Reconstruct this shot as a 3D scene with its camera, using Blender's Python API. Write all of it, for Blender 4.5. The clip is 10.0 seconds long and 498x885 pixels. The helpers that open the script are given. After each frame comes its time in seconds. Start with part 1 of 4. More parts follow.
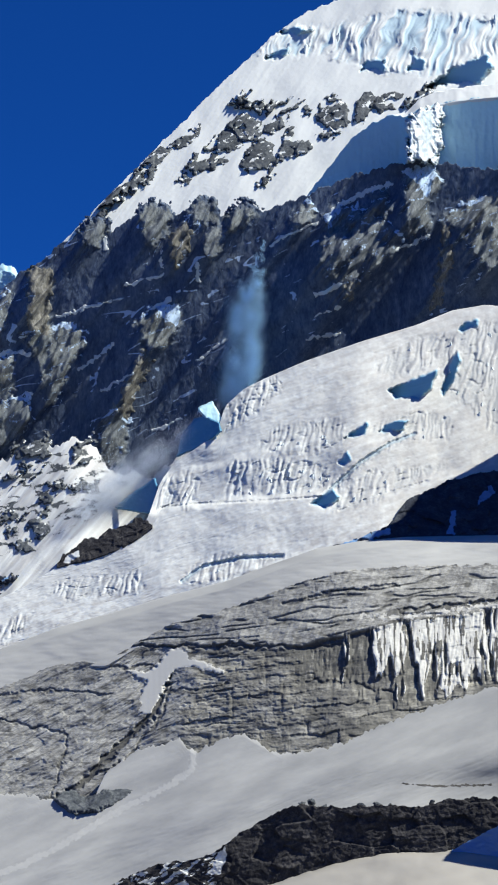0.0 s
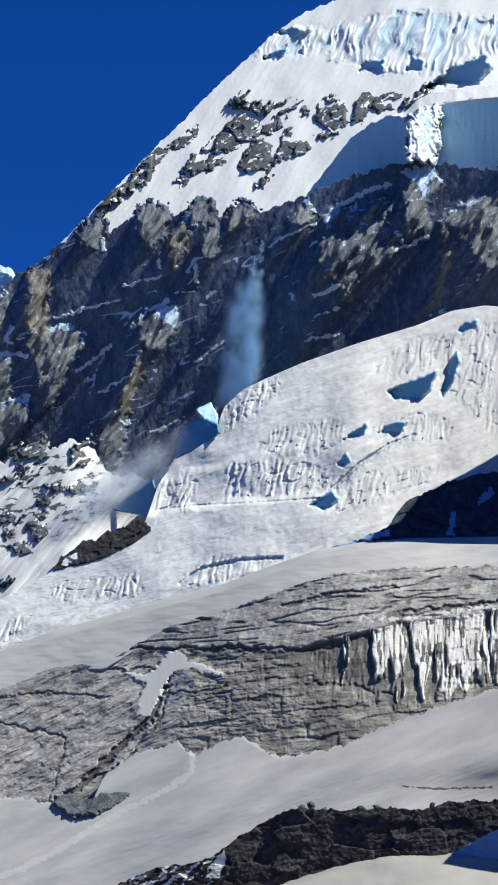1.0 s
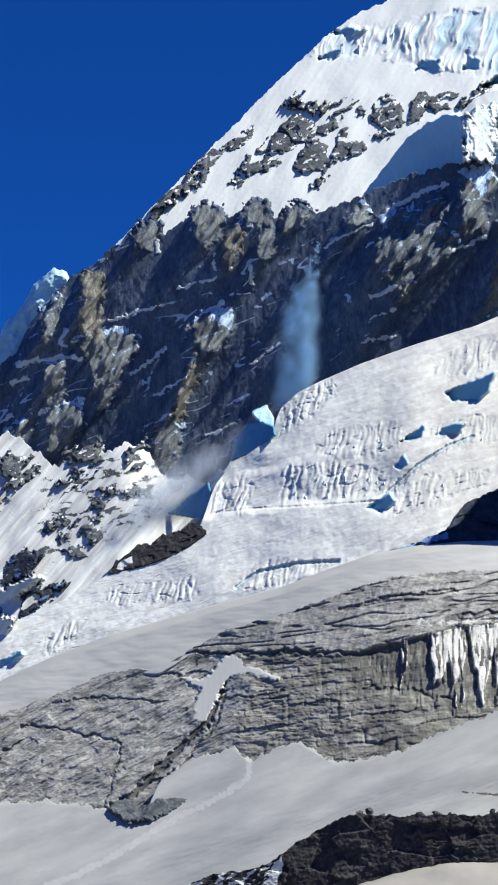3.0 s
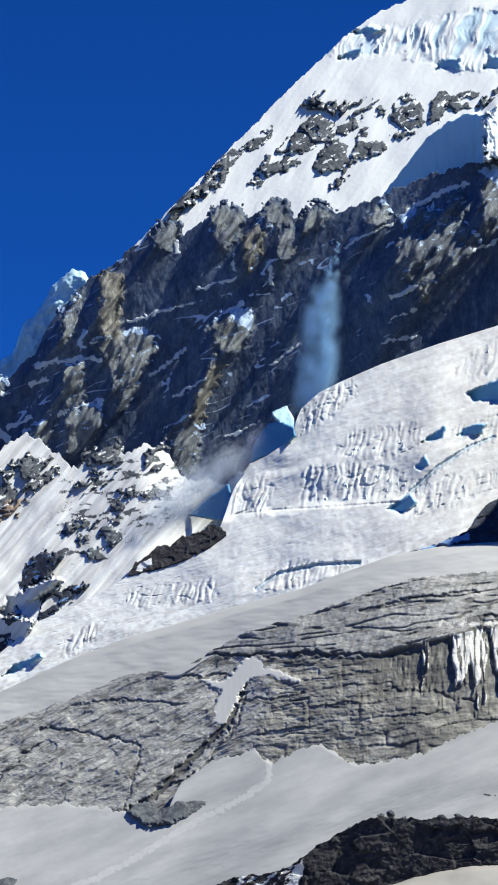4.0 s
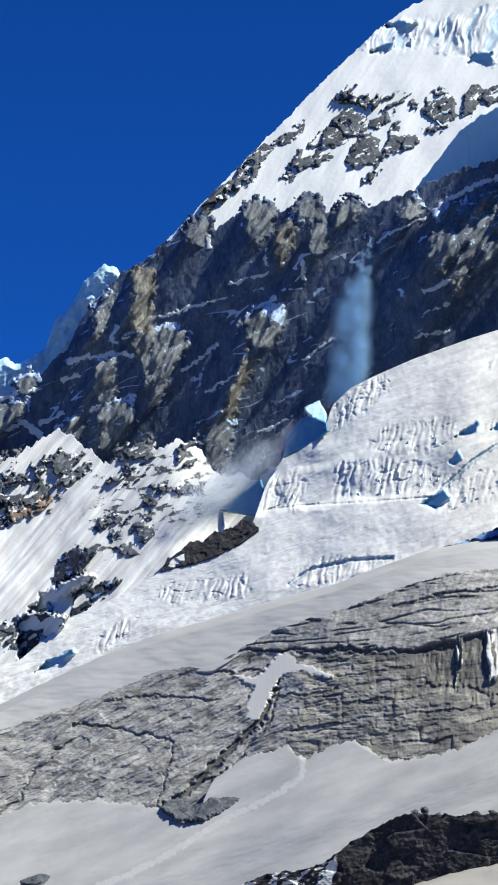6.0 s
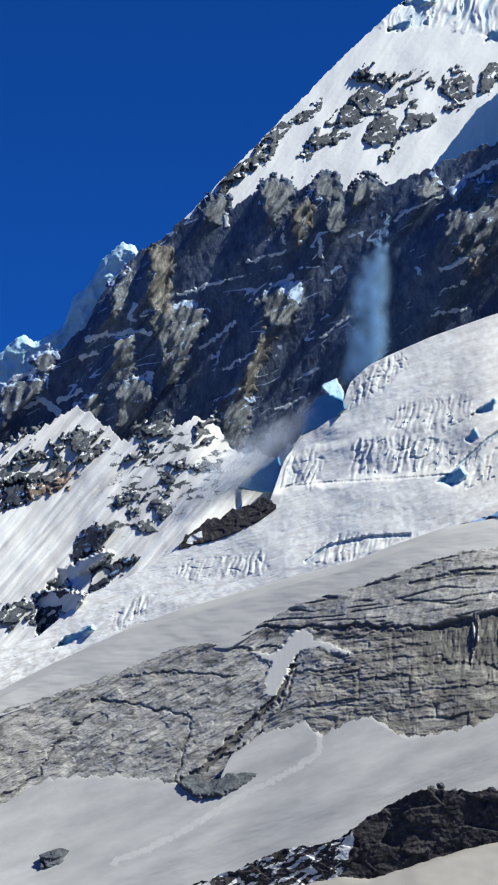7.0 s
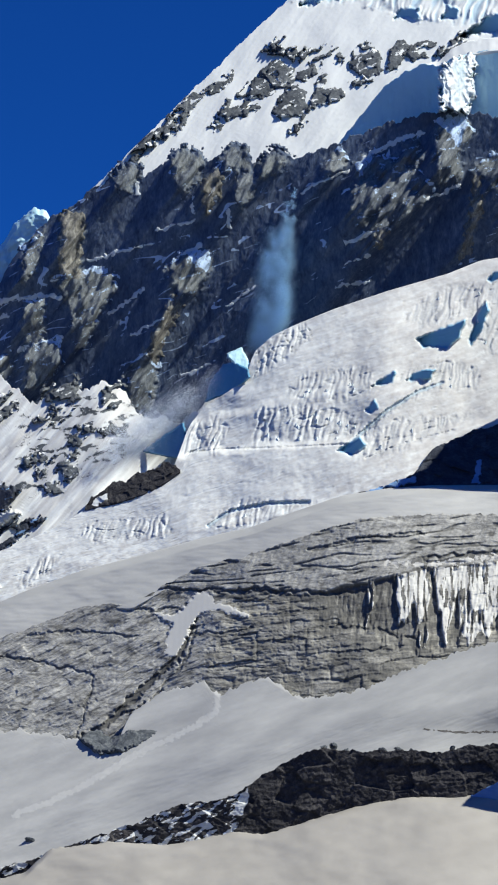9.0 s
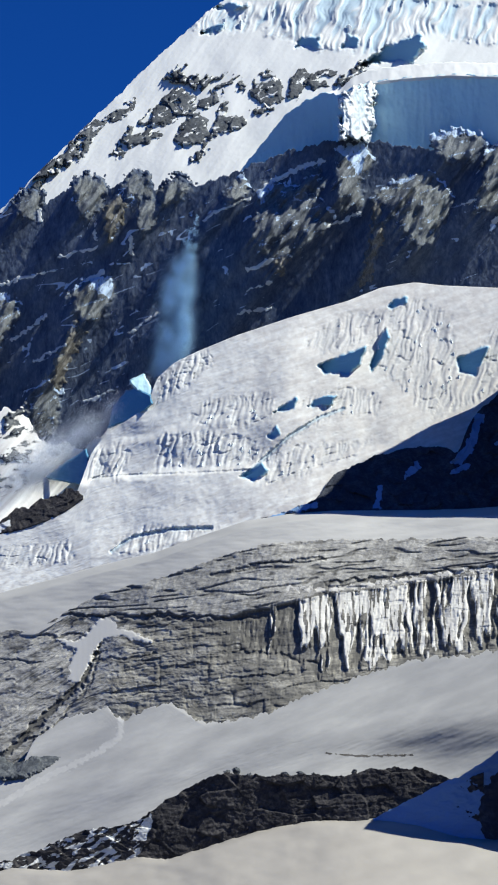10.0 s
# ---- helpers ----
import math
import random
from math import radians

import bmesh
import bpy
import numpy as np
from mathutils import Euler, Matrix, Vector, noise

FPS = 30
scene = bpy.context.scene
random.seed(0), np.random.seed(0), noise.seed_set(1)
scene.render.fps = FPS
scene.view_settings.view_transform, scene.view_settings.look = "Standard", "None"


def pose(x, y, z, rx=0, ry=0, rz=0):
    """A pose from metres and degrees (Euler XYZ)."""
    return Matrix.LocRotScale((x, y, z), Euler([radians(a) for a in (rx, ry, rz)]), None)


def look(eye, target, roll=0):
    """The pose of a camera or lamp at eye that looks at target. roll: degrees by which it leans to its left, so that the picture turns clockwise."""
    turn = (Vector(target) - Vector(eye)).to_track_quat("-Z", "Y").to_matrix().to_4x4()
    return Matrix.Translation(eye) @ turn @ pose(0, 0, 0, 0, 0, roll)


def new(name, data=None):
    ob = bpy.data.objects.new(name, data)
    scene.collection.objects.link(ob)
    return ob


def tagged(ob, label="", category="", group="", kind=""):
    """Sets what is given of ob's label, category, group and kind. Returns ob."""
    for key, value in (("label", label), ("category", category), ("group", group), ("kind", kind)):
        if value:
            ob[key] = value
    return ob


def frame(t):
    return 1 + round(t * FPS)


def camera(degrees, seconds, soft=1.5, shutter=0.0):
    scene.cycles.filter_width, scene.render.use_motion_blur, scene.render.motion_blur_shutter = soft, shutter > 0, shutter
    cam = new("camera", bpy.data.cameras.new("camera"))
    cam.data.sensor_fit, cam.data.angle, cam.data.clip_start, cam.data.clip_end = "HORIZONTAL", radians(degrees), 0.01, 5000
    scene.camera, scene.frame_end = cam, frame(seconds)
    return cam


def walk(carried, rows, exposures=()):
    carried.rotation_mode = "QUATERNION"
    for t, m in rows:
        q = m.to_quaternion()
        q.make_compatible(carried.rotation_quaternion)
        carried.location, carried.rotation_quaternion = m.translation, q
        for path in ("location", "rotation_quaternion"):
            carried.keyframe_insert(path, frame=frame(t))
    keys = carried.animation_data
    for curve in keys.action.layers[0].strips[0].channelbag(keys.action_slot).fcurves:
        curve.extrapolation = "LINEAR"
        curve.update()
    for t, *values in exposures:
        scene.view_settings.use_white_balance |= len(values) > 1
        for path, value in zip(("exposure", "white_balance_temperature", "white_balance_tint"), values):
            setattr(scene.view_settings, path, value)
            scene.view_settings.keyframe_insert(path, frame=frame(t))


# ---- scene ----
# ---- camera ----
cam = camera(12.583, 10.0, 2.0)
EYE, PITCH = 1.7, 13.0
# seconds, metres ahead, yaw, pitch and roll in degrees from it
ROWS = [
    (0.0, -0.0, -0.000, -0.000, 0.000),
    (0.5, 4.8, -0.228, 0.049, -0.047),
    (1.0, 9.7, -0.035, 0.098, -0.089),
    (1.5, 15.0, 0.323, 0.148, -0.123),
    (2.0, 19.5, 0.688, 0.188, -0.201),
    (2.5, 24.1, 1.049, 0.237, -0.235),
    (3.0, 30.0, 1.391, 0.297, -0.266),
    (4.5, 44.5, 2.081, 0.438, -0.417),
    (5.0, 46.5, 2.241, 0.464, -0.470),
    (6.5, 48.0, 2.981, 0.079, -0.472),
    (7.0, 37.8, 3.170, -0.302, -0.413),
    (7.5, 28.0, 3.172, -0.685, -0.084),
    (8.0, 11.9, 2.905, -1.121, 0.276),
    (8.5, -2.3, 2.216, -1.376, 0.630),
    (9.0, -16.3, 0.693, -1.469, 0.872),
    (9.5, -26.0, -1.488, -1.344, 0.928),
    (10.0, -27.7, -1.768, -0.840, 0.752),
]
LINE = pose(0, 0, EYE, 90 + PITCH, 0, 0)
walk(cam, [(t, pose(0, ahead, 0) @ LINE @ pose(0, 0, 0, p, 0, 0) @ pose(0, 0, 0, 0, y, 0) @ pose(0, 0, 0, 0, 0, r)) for t, ahead, y, p, r in ROWS],
     [(0.0, 1.10), (0.5, 1.10), (2.5, 1.18), (4.5, 1.28), (5.0, 1.28), (6.5, 1.24), (7.5, 1.03), (9.0, 1.08), (10.0, 1.10)])

# ---- light ----
CP, SP = math.cos(radians(PITCH)), math.sin(radians(PITCH))
SUN = Vector((0.62, -0.06 * CP - 0.77 * SP, -0.06 * SP + 0.77 * CP)).normalized()
world = bpy.data.worlds.new("world")
scene.world = world
world.use_nodes = True
wn, wl = world.node_tree.nodes, world.node_tree.links
sky = wn.new("ShaderNodeTexSky")
sky.sky_type, sky.sun_disc, sky.altitude = "NISHITA", False, 4200
sky.sun_elevation = math.asin(SUN.z)
sky.sun_rotation = math.atan2(SUN.x, SUN.y)
sky.air_density, sky.dust_density, sky.ozone_density = 1.0, 0.0, 4.0
tint = wn.new("ShaderNodeVectorMath")
tint.operation = "MULTIPLY"
tint.inputs[1].default_value = (0.045, 0.30, 0.76)
wl.new(sky.outputs["Color"], tint.inputs[0])
wl.new(tint.outputs["Vector"], wn["Background"].inputs["Color"])
wn["Background"].inputs["Strength"].default_value = 0.068
sun = new("sun", bpy.data.lights.new("sun", "SUN"))
sun.data.energy, sun.data.angle, sun.data.color = 3.2, radians(0.53), (1.0, 0.95, 0.82)
sun.matrix_world = look(Vector((0, 0, 900)) + SUN * 100, Vector((0, 0, 900)))


# ---- numeric tools ----
def hashed(ix, iy, seed):
    h = (ix.astype(np.int64) * 374761393 + iy.astype(np.int64) * 668265263 + seed * 974634797) & 0xFFFFFFFF
    h = ((h ^ (h >> 13)) * 1274126177) & 0xFFFFFFFF
    return ((h ^ (h >> 16)) & 0xFFFFFF) / float(0xFFFFFF)


def grain(x, y, seed=0):
    """Gradient noise, about -0.7 to 0.7."""
    x, y = np.broadcast_arrays(np.asarray(x, float), np.asarray(y, float))
    ix, iy = np.floor(x), np.floor(y)
    fx, fy = x - ix, y - iy
    u, v = fx * fx * fx * (fx * (fx * 6 - 15) + 10), fy * fy * fy * (fy * (fy * 6 - 15) + 10)

    def corner(a, b):
        turn = hashed(ix + a, iy + b, seed) * 2 * math.pi
        return np.cos(turn) * (fx - a) + np.sin(turn) * (fy - b)
    return (corner(0, 0) * (1 - u) + corner(1, 0) * u) * (1 - v) + (corner(0, 1) * (1 - u) + corner(1, 1) * u) * v


def fbm(x, y, octaves=4, seed=0, gain=0.5):
    total, size, step = 0, 1.0, 1.0
    for o in range(octaves):
        total = total + grain(np.asarray(x) * step + 7.3 * o, np.asarray(y) * step + 3.1 * o, seed + o) * size
        size, step = size * gain, step * 2.03
    return total


def ridged(x, y, octaves=4, seed=0, gain=0.5):
    """Sharp crests: 0 in the hollows, up to about 1 a octave on the crests."""
    total, size, step = 0, 1.0, 1.0
    for o in range(octaves):
        n = 1 - np.abs(grain(np.asarray(x) * step + 5.7 * o, np.asarray(y) * step + 1.9 * o, seed + o)) * 2.2
        total = total + n * size
        size, step = size * gain, step * 2.1
    return total


def facets(x, y, seed=0):
    """Broken rock: cells that each slope their own way; returns the height and the distance to the joint."""
    x, y = np.asarray(x, float), np.asarray(y, float)
    ix, iy = np.floor(x), np.floor(y)
    best, second, height = np.full(x.shape, 9.0), np.full(x.shape, 9.0), np.zeros(x.shape)
    for a in (-1, 0, 1):
        for b in (-1, 0, 1):
            cx, cy = ix + a, iy + b
            dx, dy = x - cx - hashed(cx, cy, seed), y - cy - hashed(cx, cy, seed + 1)
            d = dx * dx + dy * dy
            h = (hashed(cx, cy, seed + 2) - 0.5) + dx * (hashed(cx, cy, seed + 3) - 0.5) * 1.6 + dy * (hashed(cx, cy, seed + 4) - 0.5) * 1.6
            near = d < best
            second = np.where(near, best, np.minimum(second, d))
            height, best = np.where(near, h, height), np.where(near, d, best)
    return height, np.sqrt(second) - np.sqrt(best)


def smooth(a, b, x):
    t = np.clip((x - a) / (b - a), 0, 1)
    return t * t * (3 - 2 * t)


def line(points, x):
    """A profile through a few points, rounded at its corners."""
    px, py = [p[0] for p in points], [p[1] for p in points]
    return sum(np.interp(x + s, px, py) for s in (-6, -3, 0, 3, 6)) / 5


def edge_distance(x, y, points, closed=False):
    pts = list(points) + ([points[0]] if closed else [])
    best, odd = np.full(np.shape(x), 1e9), np.zeros(np.shape(x), bool)
    for (ax, ay), (bx, by) in zip(pts, pts[1:]):
        dx, dy = bx - ax, by - ay
        t = np.clip(((x - ax) * dx + (y - ay) * dy) / (dx * dx + dy * dy + 1e-9), 0, 1)
        best = np.minimum(best, np.hypot(x - ax - t * dx, y - ay - t * dy))
        if closed and ay != by:
            odd ^= ((ay > y) != (by > y)) & (x < (bx - ax) * (y - ay) / (by - ay) + ax)
    return np.where(odd, -best, best)


def local(x, y, points, reach, rule):
    """The rule's value round an outline, 0 further off."""
    px, py = [p[0] for p in points], [p[1] for p in points]
    near = (x > min(px) - reach) & (x < max(px) + reach) & (y > min(py) - reach) & (y < max(py) + reach)
    out = np.zeros(x.shape)
    if near.any():
        out[near] = rule(x[near], y[near])
    return out


def patch(x, y, points, soft=4.0, ragged=0.0, seed=0, size=14.0):
    """1 inside an outline, 0 outside; ragged wears its edge."""
    return local(x, y, points, soft + ragged * 2, lambda u, v: smooth(soft, -soft, edge_distance(u, v, points, True) + (fbm(u / size, v / size, 4, seed, 0.6) * ragged * 2 if ragged else 0)))


def stroke(x, y, points, wide, ragged=0.0, seed=0):
    return local(x, y, points, wide + ragged * 2, lambda u, v: smooth(wide, wide * 0.4, edge_distance(u, v, points) + (fbm(u / 9, v / 9, 3, seed, 0.6) * ragged * 2 if ragged else 0)))


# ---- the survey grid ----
# x to the right and y down, in 4000ths of the distance d along the first line of sight
def spot(x, y, d):
    a, b = (x - 441) / 4000 * d, (784 - y) / 4000 * d
    return np.stack([a, d * CP - b * SP, EYE + d * SP + b * CP], -1)


def mesh_of(name, verts, faces, material, layers=None, flat=False):
    me = bpy.data.meshes.new(name)
    me.vertices.add(len(verts))
    me.vertices.foreach_set("co", np.asarray(verts, np.float32).ravel())
    faces = np.asarray(faces, np.int32)
    n = faces.shape[1]
    me.loops.add(faces.size)
    me.loops.foreach_set("vertex_index", faces.ravel())
    me.polygons.add(len(faces))
    me.polygons.foreach_set("loop_start", np.arange(0, faces.size, n, dtype=np.int32))
    me.polygons.foreach_set("loop_total", np.full(len(faces), n, np.int32))
    me.update(calc_edges=True)
    me.polygons.foreach_set("use_smooth", np.full(len(faces), not flat))
    for key, values in (layers or {}).items():
        me.attributes.new(key, "FLOAT", "POINT").data.foreach_set("value", np.asarray(values, np.float32).ravel())
    me.materials.append(material)
    me.validate()
    return me


def sheet(name, x0, x1, top, bottom, depth, material, masks=None, step=2.0, rows=None, rough=0.0, seed=0, parent=None, thick=25.0, flat=False):
    """A piece of mountainside between two profiles; depth(x, y) gives its distance. Closed behind with a rim."""
    xs = np.linspace(x0, x1, int((x1 - x0) / step) + 1)
    hi = top(xs) if callable(top) else line(top, xs)
    lo = bottom(xs) if callable(bottom) else line(bottom, xs)
    if rough:
        hi = hi + fbm(xs / 23, xs * 0, 5, seed + 50, 0.65) * rough
    lo = np.maximum(lo, hi + 0.5)
    n = rows or max(2, int(np.max(lo - hi) / step))
    v = np.linspace(0, 1, n + 1)[:, None]
    Y = hi[None] + (lo - hi)[None] * v
    X = np.broadcast_to(xs[None], Y.shape)
    D = depth(X, Y)
    layers = {k: f(X, Y) for k, f in (masks or {}).items()}
    P = spot(X, Y, D)
    h, w = Y.shape
    ids = np.arange(h * w).reshape(h, w)
    faces = np.stack([ids[:-1, :-1], ids[1:, :-1], ids[1:, 1:], ids[:-1, 1:]], -1).reshape(-1, 4)
    # the rim, pushed back
    ring = np.concatenate([ids[0, :], ids[1:, -1], ids[-1, -2::-1], ids[-2:0:-1, 0]])
    V = P.reshape(-1, 3)
    back = V[ring] + np.array([0, thick, -thick * 0.3])
    k = len(V) + np.arange(len(ring))
    nxt = np.roll(np.arange(len(ring)), -1)
    rim = np.stack([ring, ring[nxt], k[nxt], k], -1)
    verts = np.concatenate([V, back])
    layers = {key: np.concatenate([a.ravel(), a.ravel()[ring]]) for key, a in layers.items()}
    ob = new(name, mesh_of(name, verts, np.concatenate([faces, rim]), material, layers, flat))
    if parent:
        ob.parent = parent
    return ob


def outcrop(name, cover, box, depth, material, masks, step=1.6, parent=None, sunk=3.0):
    """A body that stands out of a slope wherever cover is above 0; its edge dips under the slope."""
    x0, x1, y0, y1 = box
    X, Y = np.meshgrid(np.arange(x0, x1 + step, step), np.arange(y0, y1 + step, step))
    c = cover(X, Y)
    P = spot(X, Y, depth(X, Y, c) + sunk * (1 - smooth(0.0, 0.3, c))).reshape(-1, 3)
    layers = {k: f(X, Y).ravel() for k, f in masks.items()}
    h, w = X.shape
    ids = np.arange(h * w).reshape(h, w)
    faces = np.stack([ids[:-1, :-1], ids[1:, :-1], ids[1:, 1:], ids[:-1, 1:]], -1).reshape(-1, 4)
    faces = faces[(c.ravel()[faces] > 0.02).any(1)]
    used = np.unique(faces)
    again = np.full(h * w, -1)
    again[used] = np.arange(len(used))
    ob = new(name, mesh_of(name, P[used], again[faces], material, {k: v[used] for k, v in layers.items()}))
    if parent:
        ob.parent = parent
    return ob


def bounds(points, margin):
    px, py = [p[0] for p in points], [p[1] for p in points]
    return min(px) - margin, max(px) + margin, min(py) - margin, max(py) + margin


# ---- materials ----
def node_material(name):
    m = bpy.data.materials.new(name)
    m.use_nodes = True
    return m, m.node_tree.nodes, m.node_tree.links, m.node_tree.nodes["Principled BSDF"]


def noise_node(nodes, links, coords, scale, detail=6.0, rough=0.6, distort=0.0):
    n = nodes.new("ShaderNodeTexNoise")
    n.inputs["Scale"].default_value, n.inputs["Detail"].default_value = scale, detail
    n.inputs["Roughness"].default_value, n.inputs["Distortion"].default_value = rough, distort
    links.new(coords, n.inputs["Vector"])
    return n.outputs["Fac"]


def ramp(nodes, links, value, stops):
    r = nodes.new("ShaderNodeValToRGB")
    while len(r.color_ramp.elements) < len(stops):
        r.color_ramp.elements.new(0.5)
    for e, (p, c) in zip(r.color_ramp.elements, stops):
        e.position, e.color = p, (*c, 1)
    links.new(value, r.inputs["Fac"])
    return r.outputs["Color"]


def mixed(nodes, links, a, b, factor):
    m = nodes.new("ShaderNodeMix")
    m.data_type = "RGBA"
    for socket, value in ((m.inputs["Factor"], factor), (m.inputs["A"], a), (m.inputs["B"], b)):
        if isinstance(value, (int, float)):
            socket.default_value = value
        elif isinstance(value, tuple):
            socket.default_value = (*value, 1)
        else:
            links.new(value, socket)
    return m.outputs["Result"]


def maths(nodes, links, op, a, b):
    m = nodes.new("ShaderNodeMath")
    m.operation = op
    m.use_clamp = op == "MULTIPLY_ADD"
    for i, value in enumerate((a, b)):
        if isinstance(value, (int, float)):
            m.inputs[i].default_value = value
        else:
            links.new(value, m.inputs[i])
    return m.outputs["Value"]


def scaled_coords(nodes, links, sx, sy, sz, turn=0.0):
    c, m = nodes.new("ShaderNodeTexCoord"), nodes.new("ShaderNodeMapping")
    m.inputs["Scale"].default_value = (sx, sy, sz)
    m.inputs["Rotation"].default_value = (0, radians(turn), 0)
    links.new(c.outputs["Object"], m.inputs["Vector"])
    return m.outputs["Vector"]


def attribute(nodes, key):
    a = nodes.new("ShaderNodeAttribute")
    a.attribute_name = key
    return a.outputs["Fac"]


def bumped(nodes, links, bsdf, height, strength, distance):
    b = nodes.new("ShaderNodeBump")
    b.inputs["Strength"].default_value, b.inputs["Distance"].default_value = strength, distance
    links.new(height, b.inputs["Height"])
    links.new(b.outputs["Normal"], bsdf.inputs["Normal"])


def smoothed(nodes, links, value, low, high):
    r = nodes.new("ShaderNodeMapRange")
    r.inputs["From Min"].default_value, r.inputs["From Max"].default_value = low, high
    links.new(value, r.inputs["Value"])
    return r.outputs["Result"]


def mountain_material(name, rocks, snow, snow_dark, grain_size=0.08, squash=(1, 1, 1), turn=0.0, relief=2.0, ochre=None, snow_relief=0.14, spread=0.14, patchy=0.45):
    """Rock of three tones and snow, told apart by the attribute 'snow'; a grey mask holds the snow's soiling and
    painted shade, 'ice' tints it for bare ice and painted shade, 'warm' gives the rock its second colour, the sunlit
    one on the wall.
    """
    m, nodes, links, bsdf = node_material(name)
    fine = scaled_coords(nodes, links, *squash, turn)
    plain = scaled_coords(nodes, links, 1, 1, 1)
    a = noise_node(nodes, links, fine, grain_size, 9, 0.68, 0.4)
    b = noise_node(nodes, links, fine, grain_size * 4.2, 6, 0.65)
    big = noise_node(nodes, links, plain, 0.014, 5, 0.6)
    tone = maths(nodes, links, "ADD", maths(nodes, links, "MULTIPLY", a, 0.6), maths(nodes, links, "MULTIPLY", b, 0.4))
    rock = ramp(nodes, links, tone, ((0.5 - spread, rocks[0]), (0.5, rocks[1]), (0.5 + spread, rocks[2])))
    if ochre:
        second_tone = ramp(nodes, links, tone, ((0.5 - spread, tuple(0.28 * c for c in ochre)), (0.5, tuple(0.62 * c for c in ochre)), (0.5 + spread, ochre)))
        rock = mixed(nodes, links, rock, second_tone, attribute(nodes, "warm"))
    rock = mixed(nodes, links, rock, tuple(0.6 * c for c in rocks[0]), attribute(nodes, "stain"))
    rock = mixed(nodes, links, rock, rocks[0], maths(nodes, links, "MULTIPLY", smoothed(nodes, links, big, 0.46, 0.66), patchy))
    grey = maths(nodes, links, "ADD", attribute(nodes, "dirt_shade"), maths(nodes, links, "MULTIPLY", maths(nodes, links, "SUBTRACT", big, 0.5), 0.25))
    white = mixed(nodes, links, mixed(nodes, links, snow, snow_dark, grey), BLUE_ICE_SHADE, attribute(nodes, "ice"))
    edge = maths(nodes, links, "ADD", attribute(nodes, "snow"), maths(nodes, links, "MULTIPLY", maths(nodes, links, "SUBTRACT", b, 0.5), 0.9))
    cover = ramp(nodes, links, edge, ((0.44, (0, 0, 0)), (0.56, (1, 1, 1))))
    links.new(mixed(nodes, links, rock, white, cover), bsdf.inputs["Base Color"])
    bsdf.inputs["Roughness"].default_value = 0.85
    bsdf.inputs["Specular IOR Level"].default_value = 0.2
    depth_rock = maths(nodes, links, "MULTIPLY", tone, maths(nodes, links, "SUBTRACT", 1.0, cover))
    depth_snow = maths(nodes, links, "MULTIPLY", maths(nodes, links, "MULTIPLY", a, cover), snow_relief)
    bumped(nodes, links, bsdf, maths(nodes, links, "ADD", depth_rock, depth_snow), 0.9, relief)
    return m


def ice_material(name, colour, deep, dirty, scale=0.1, rough=0.45, relief=0.8, squash=(1, 1, 0.3)):
    m, nodes, links, bsdf = node_material(name)
    long = scaled_coords(nodes, links, *squash)
    a = noise_node(nodes, links, long, scale, 8, 0.62, 0.3)
    b = noise_node(nodes, links, scaled_coords(nodes, links, 1, 1, 1), scale * 0.3, 4, 0.6)
    base = ramp(nodes, links, a, ((0.34, deep), (0.52, colour), (0.75, colour)))
    info = nodes.new("ShaderNodeObjectInfo")
    stain = maths(nodes, links, "MULTIPLY", maths(nodes, links, "MULTIPLY", b, b), maths(nodes, links, "ADD", info.outputs["Random"], 0.5))
    links.new(mixed(nodes, links, base, dirty, stain), bsdf.inputs["Base Color"])
    bsdf.inputs["Roughness"].default_value = rough
    bsdf.inputs["Specular IOR Level"].default_value = 0.3
    bumped(nodes, links, bsdf, a, 0.8, relief)
    return m


SNOW, DIRTY_SHADED, BLUE_ICE_SHADE = (0.62, 0.665, 0.672), (0.44, 0.45, 0.45), (0.13, 0.37, 0.56)
# Wall rock and snow carry blue shade; the second rock colour is sunlit.
wall_mat = mountain_material("shaded_and_lit_cliff_rock", ((0.036, 0.056, 0.100), (0.074, 0.110, 0.178), (0.14, 0.185, 0.255)), (0.40, 0.54, 0.72), DIRTY_SHADED, 0.09, (1.2, 1.2, 0.5), 15, 1.6, (0.255, 0.29, 0.30), spread=0.13)
rib_mat = mountain_material("pale_rib_rock", ((0.065, 0.065, 0.06), (0.16, 0.165, 0.15), (0.32, 0.325, 0.30)), (0.60, 0.68, 0.74), DIRTY_SHADED, 0.09, (1.4, 1.4, 0.4), 15, 1.6, spread=0.13)
slope_mat = mountain_material("snow_and_rock", ((0.034, 0.042, 0.052), (0.085, 0.100, 0.114), (0.185, 0.205, 0.215)), SNOW, DIRTY_SHADED, 0.08, (1, 1, 1), 0, 1.0, (0.36, 0.27, 0.20))
slab_mat = mountain_material("grey_polished_rock", ((0.135, 0.140, 0.137), (0.315, 0.325, 0.315), (0.52, 0.535, 0.51)), (0.58, 0.60, 0.575), (0.42, 0.43, 0.42), 0.11, (0.5, 0.5, 1.6), -24, 0.7, (0.47, 0.465, 0.395), spread=0.14, patchy=0.3)
band_mat = mountain_material("black_rock", ((0.018, 0.019, 0.023), (0.036, 0.037, 0.042), (0.085, 0.084, 0.085)), SNOW, DIRTY_SHADED, 0.10, (1, 1, 1), 30, 2.0)
low_snow_mat = mountain_material("old_snow", ((0.045, 0.045, 0.045), (0.09, 0.09, 0.087), (0.16, 0.16, 0.155)), (0.415, 0.434, 0.435), (0.262, 0.278, 0.287), 0.10, (1, 1, 1), 0, 1.5)
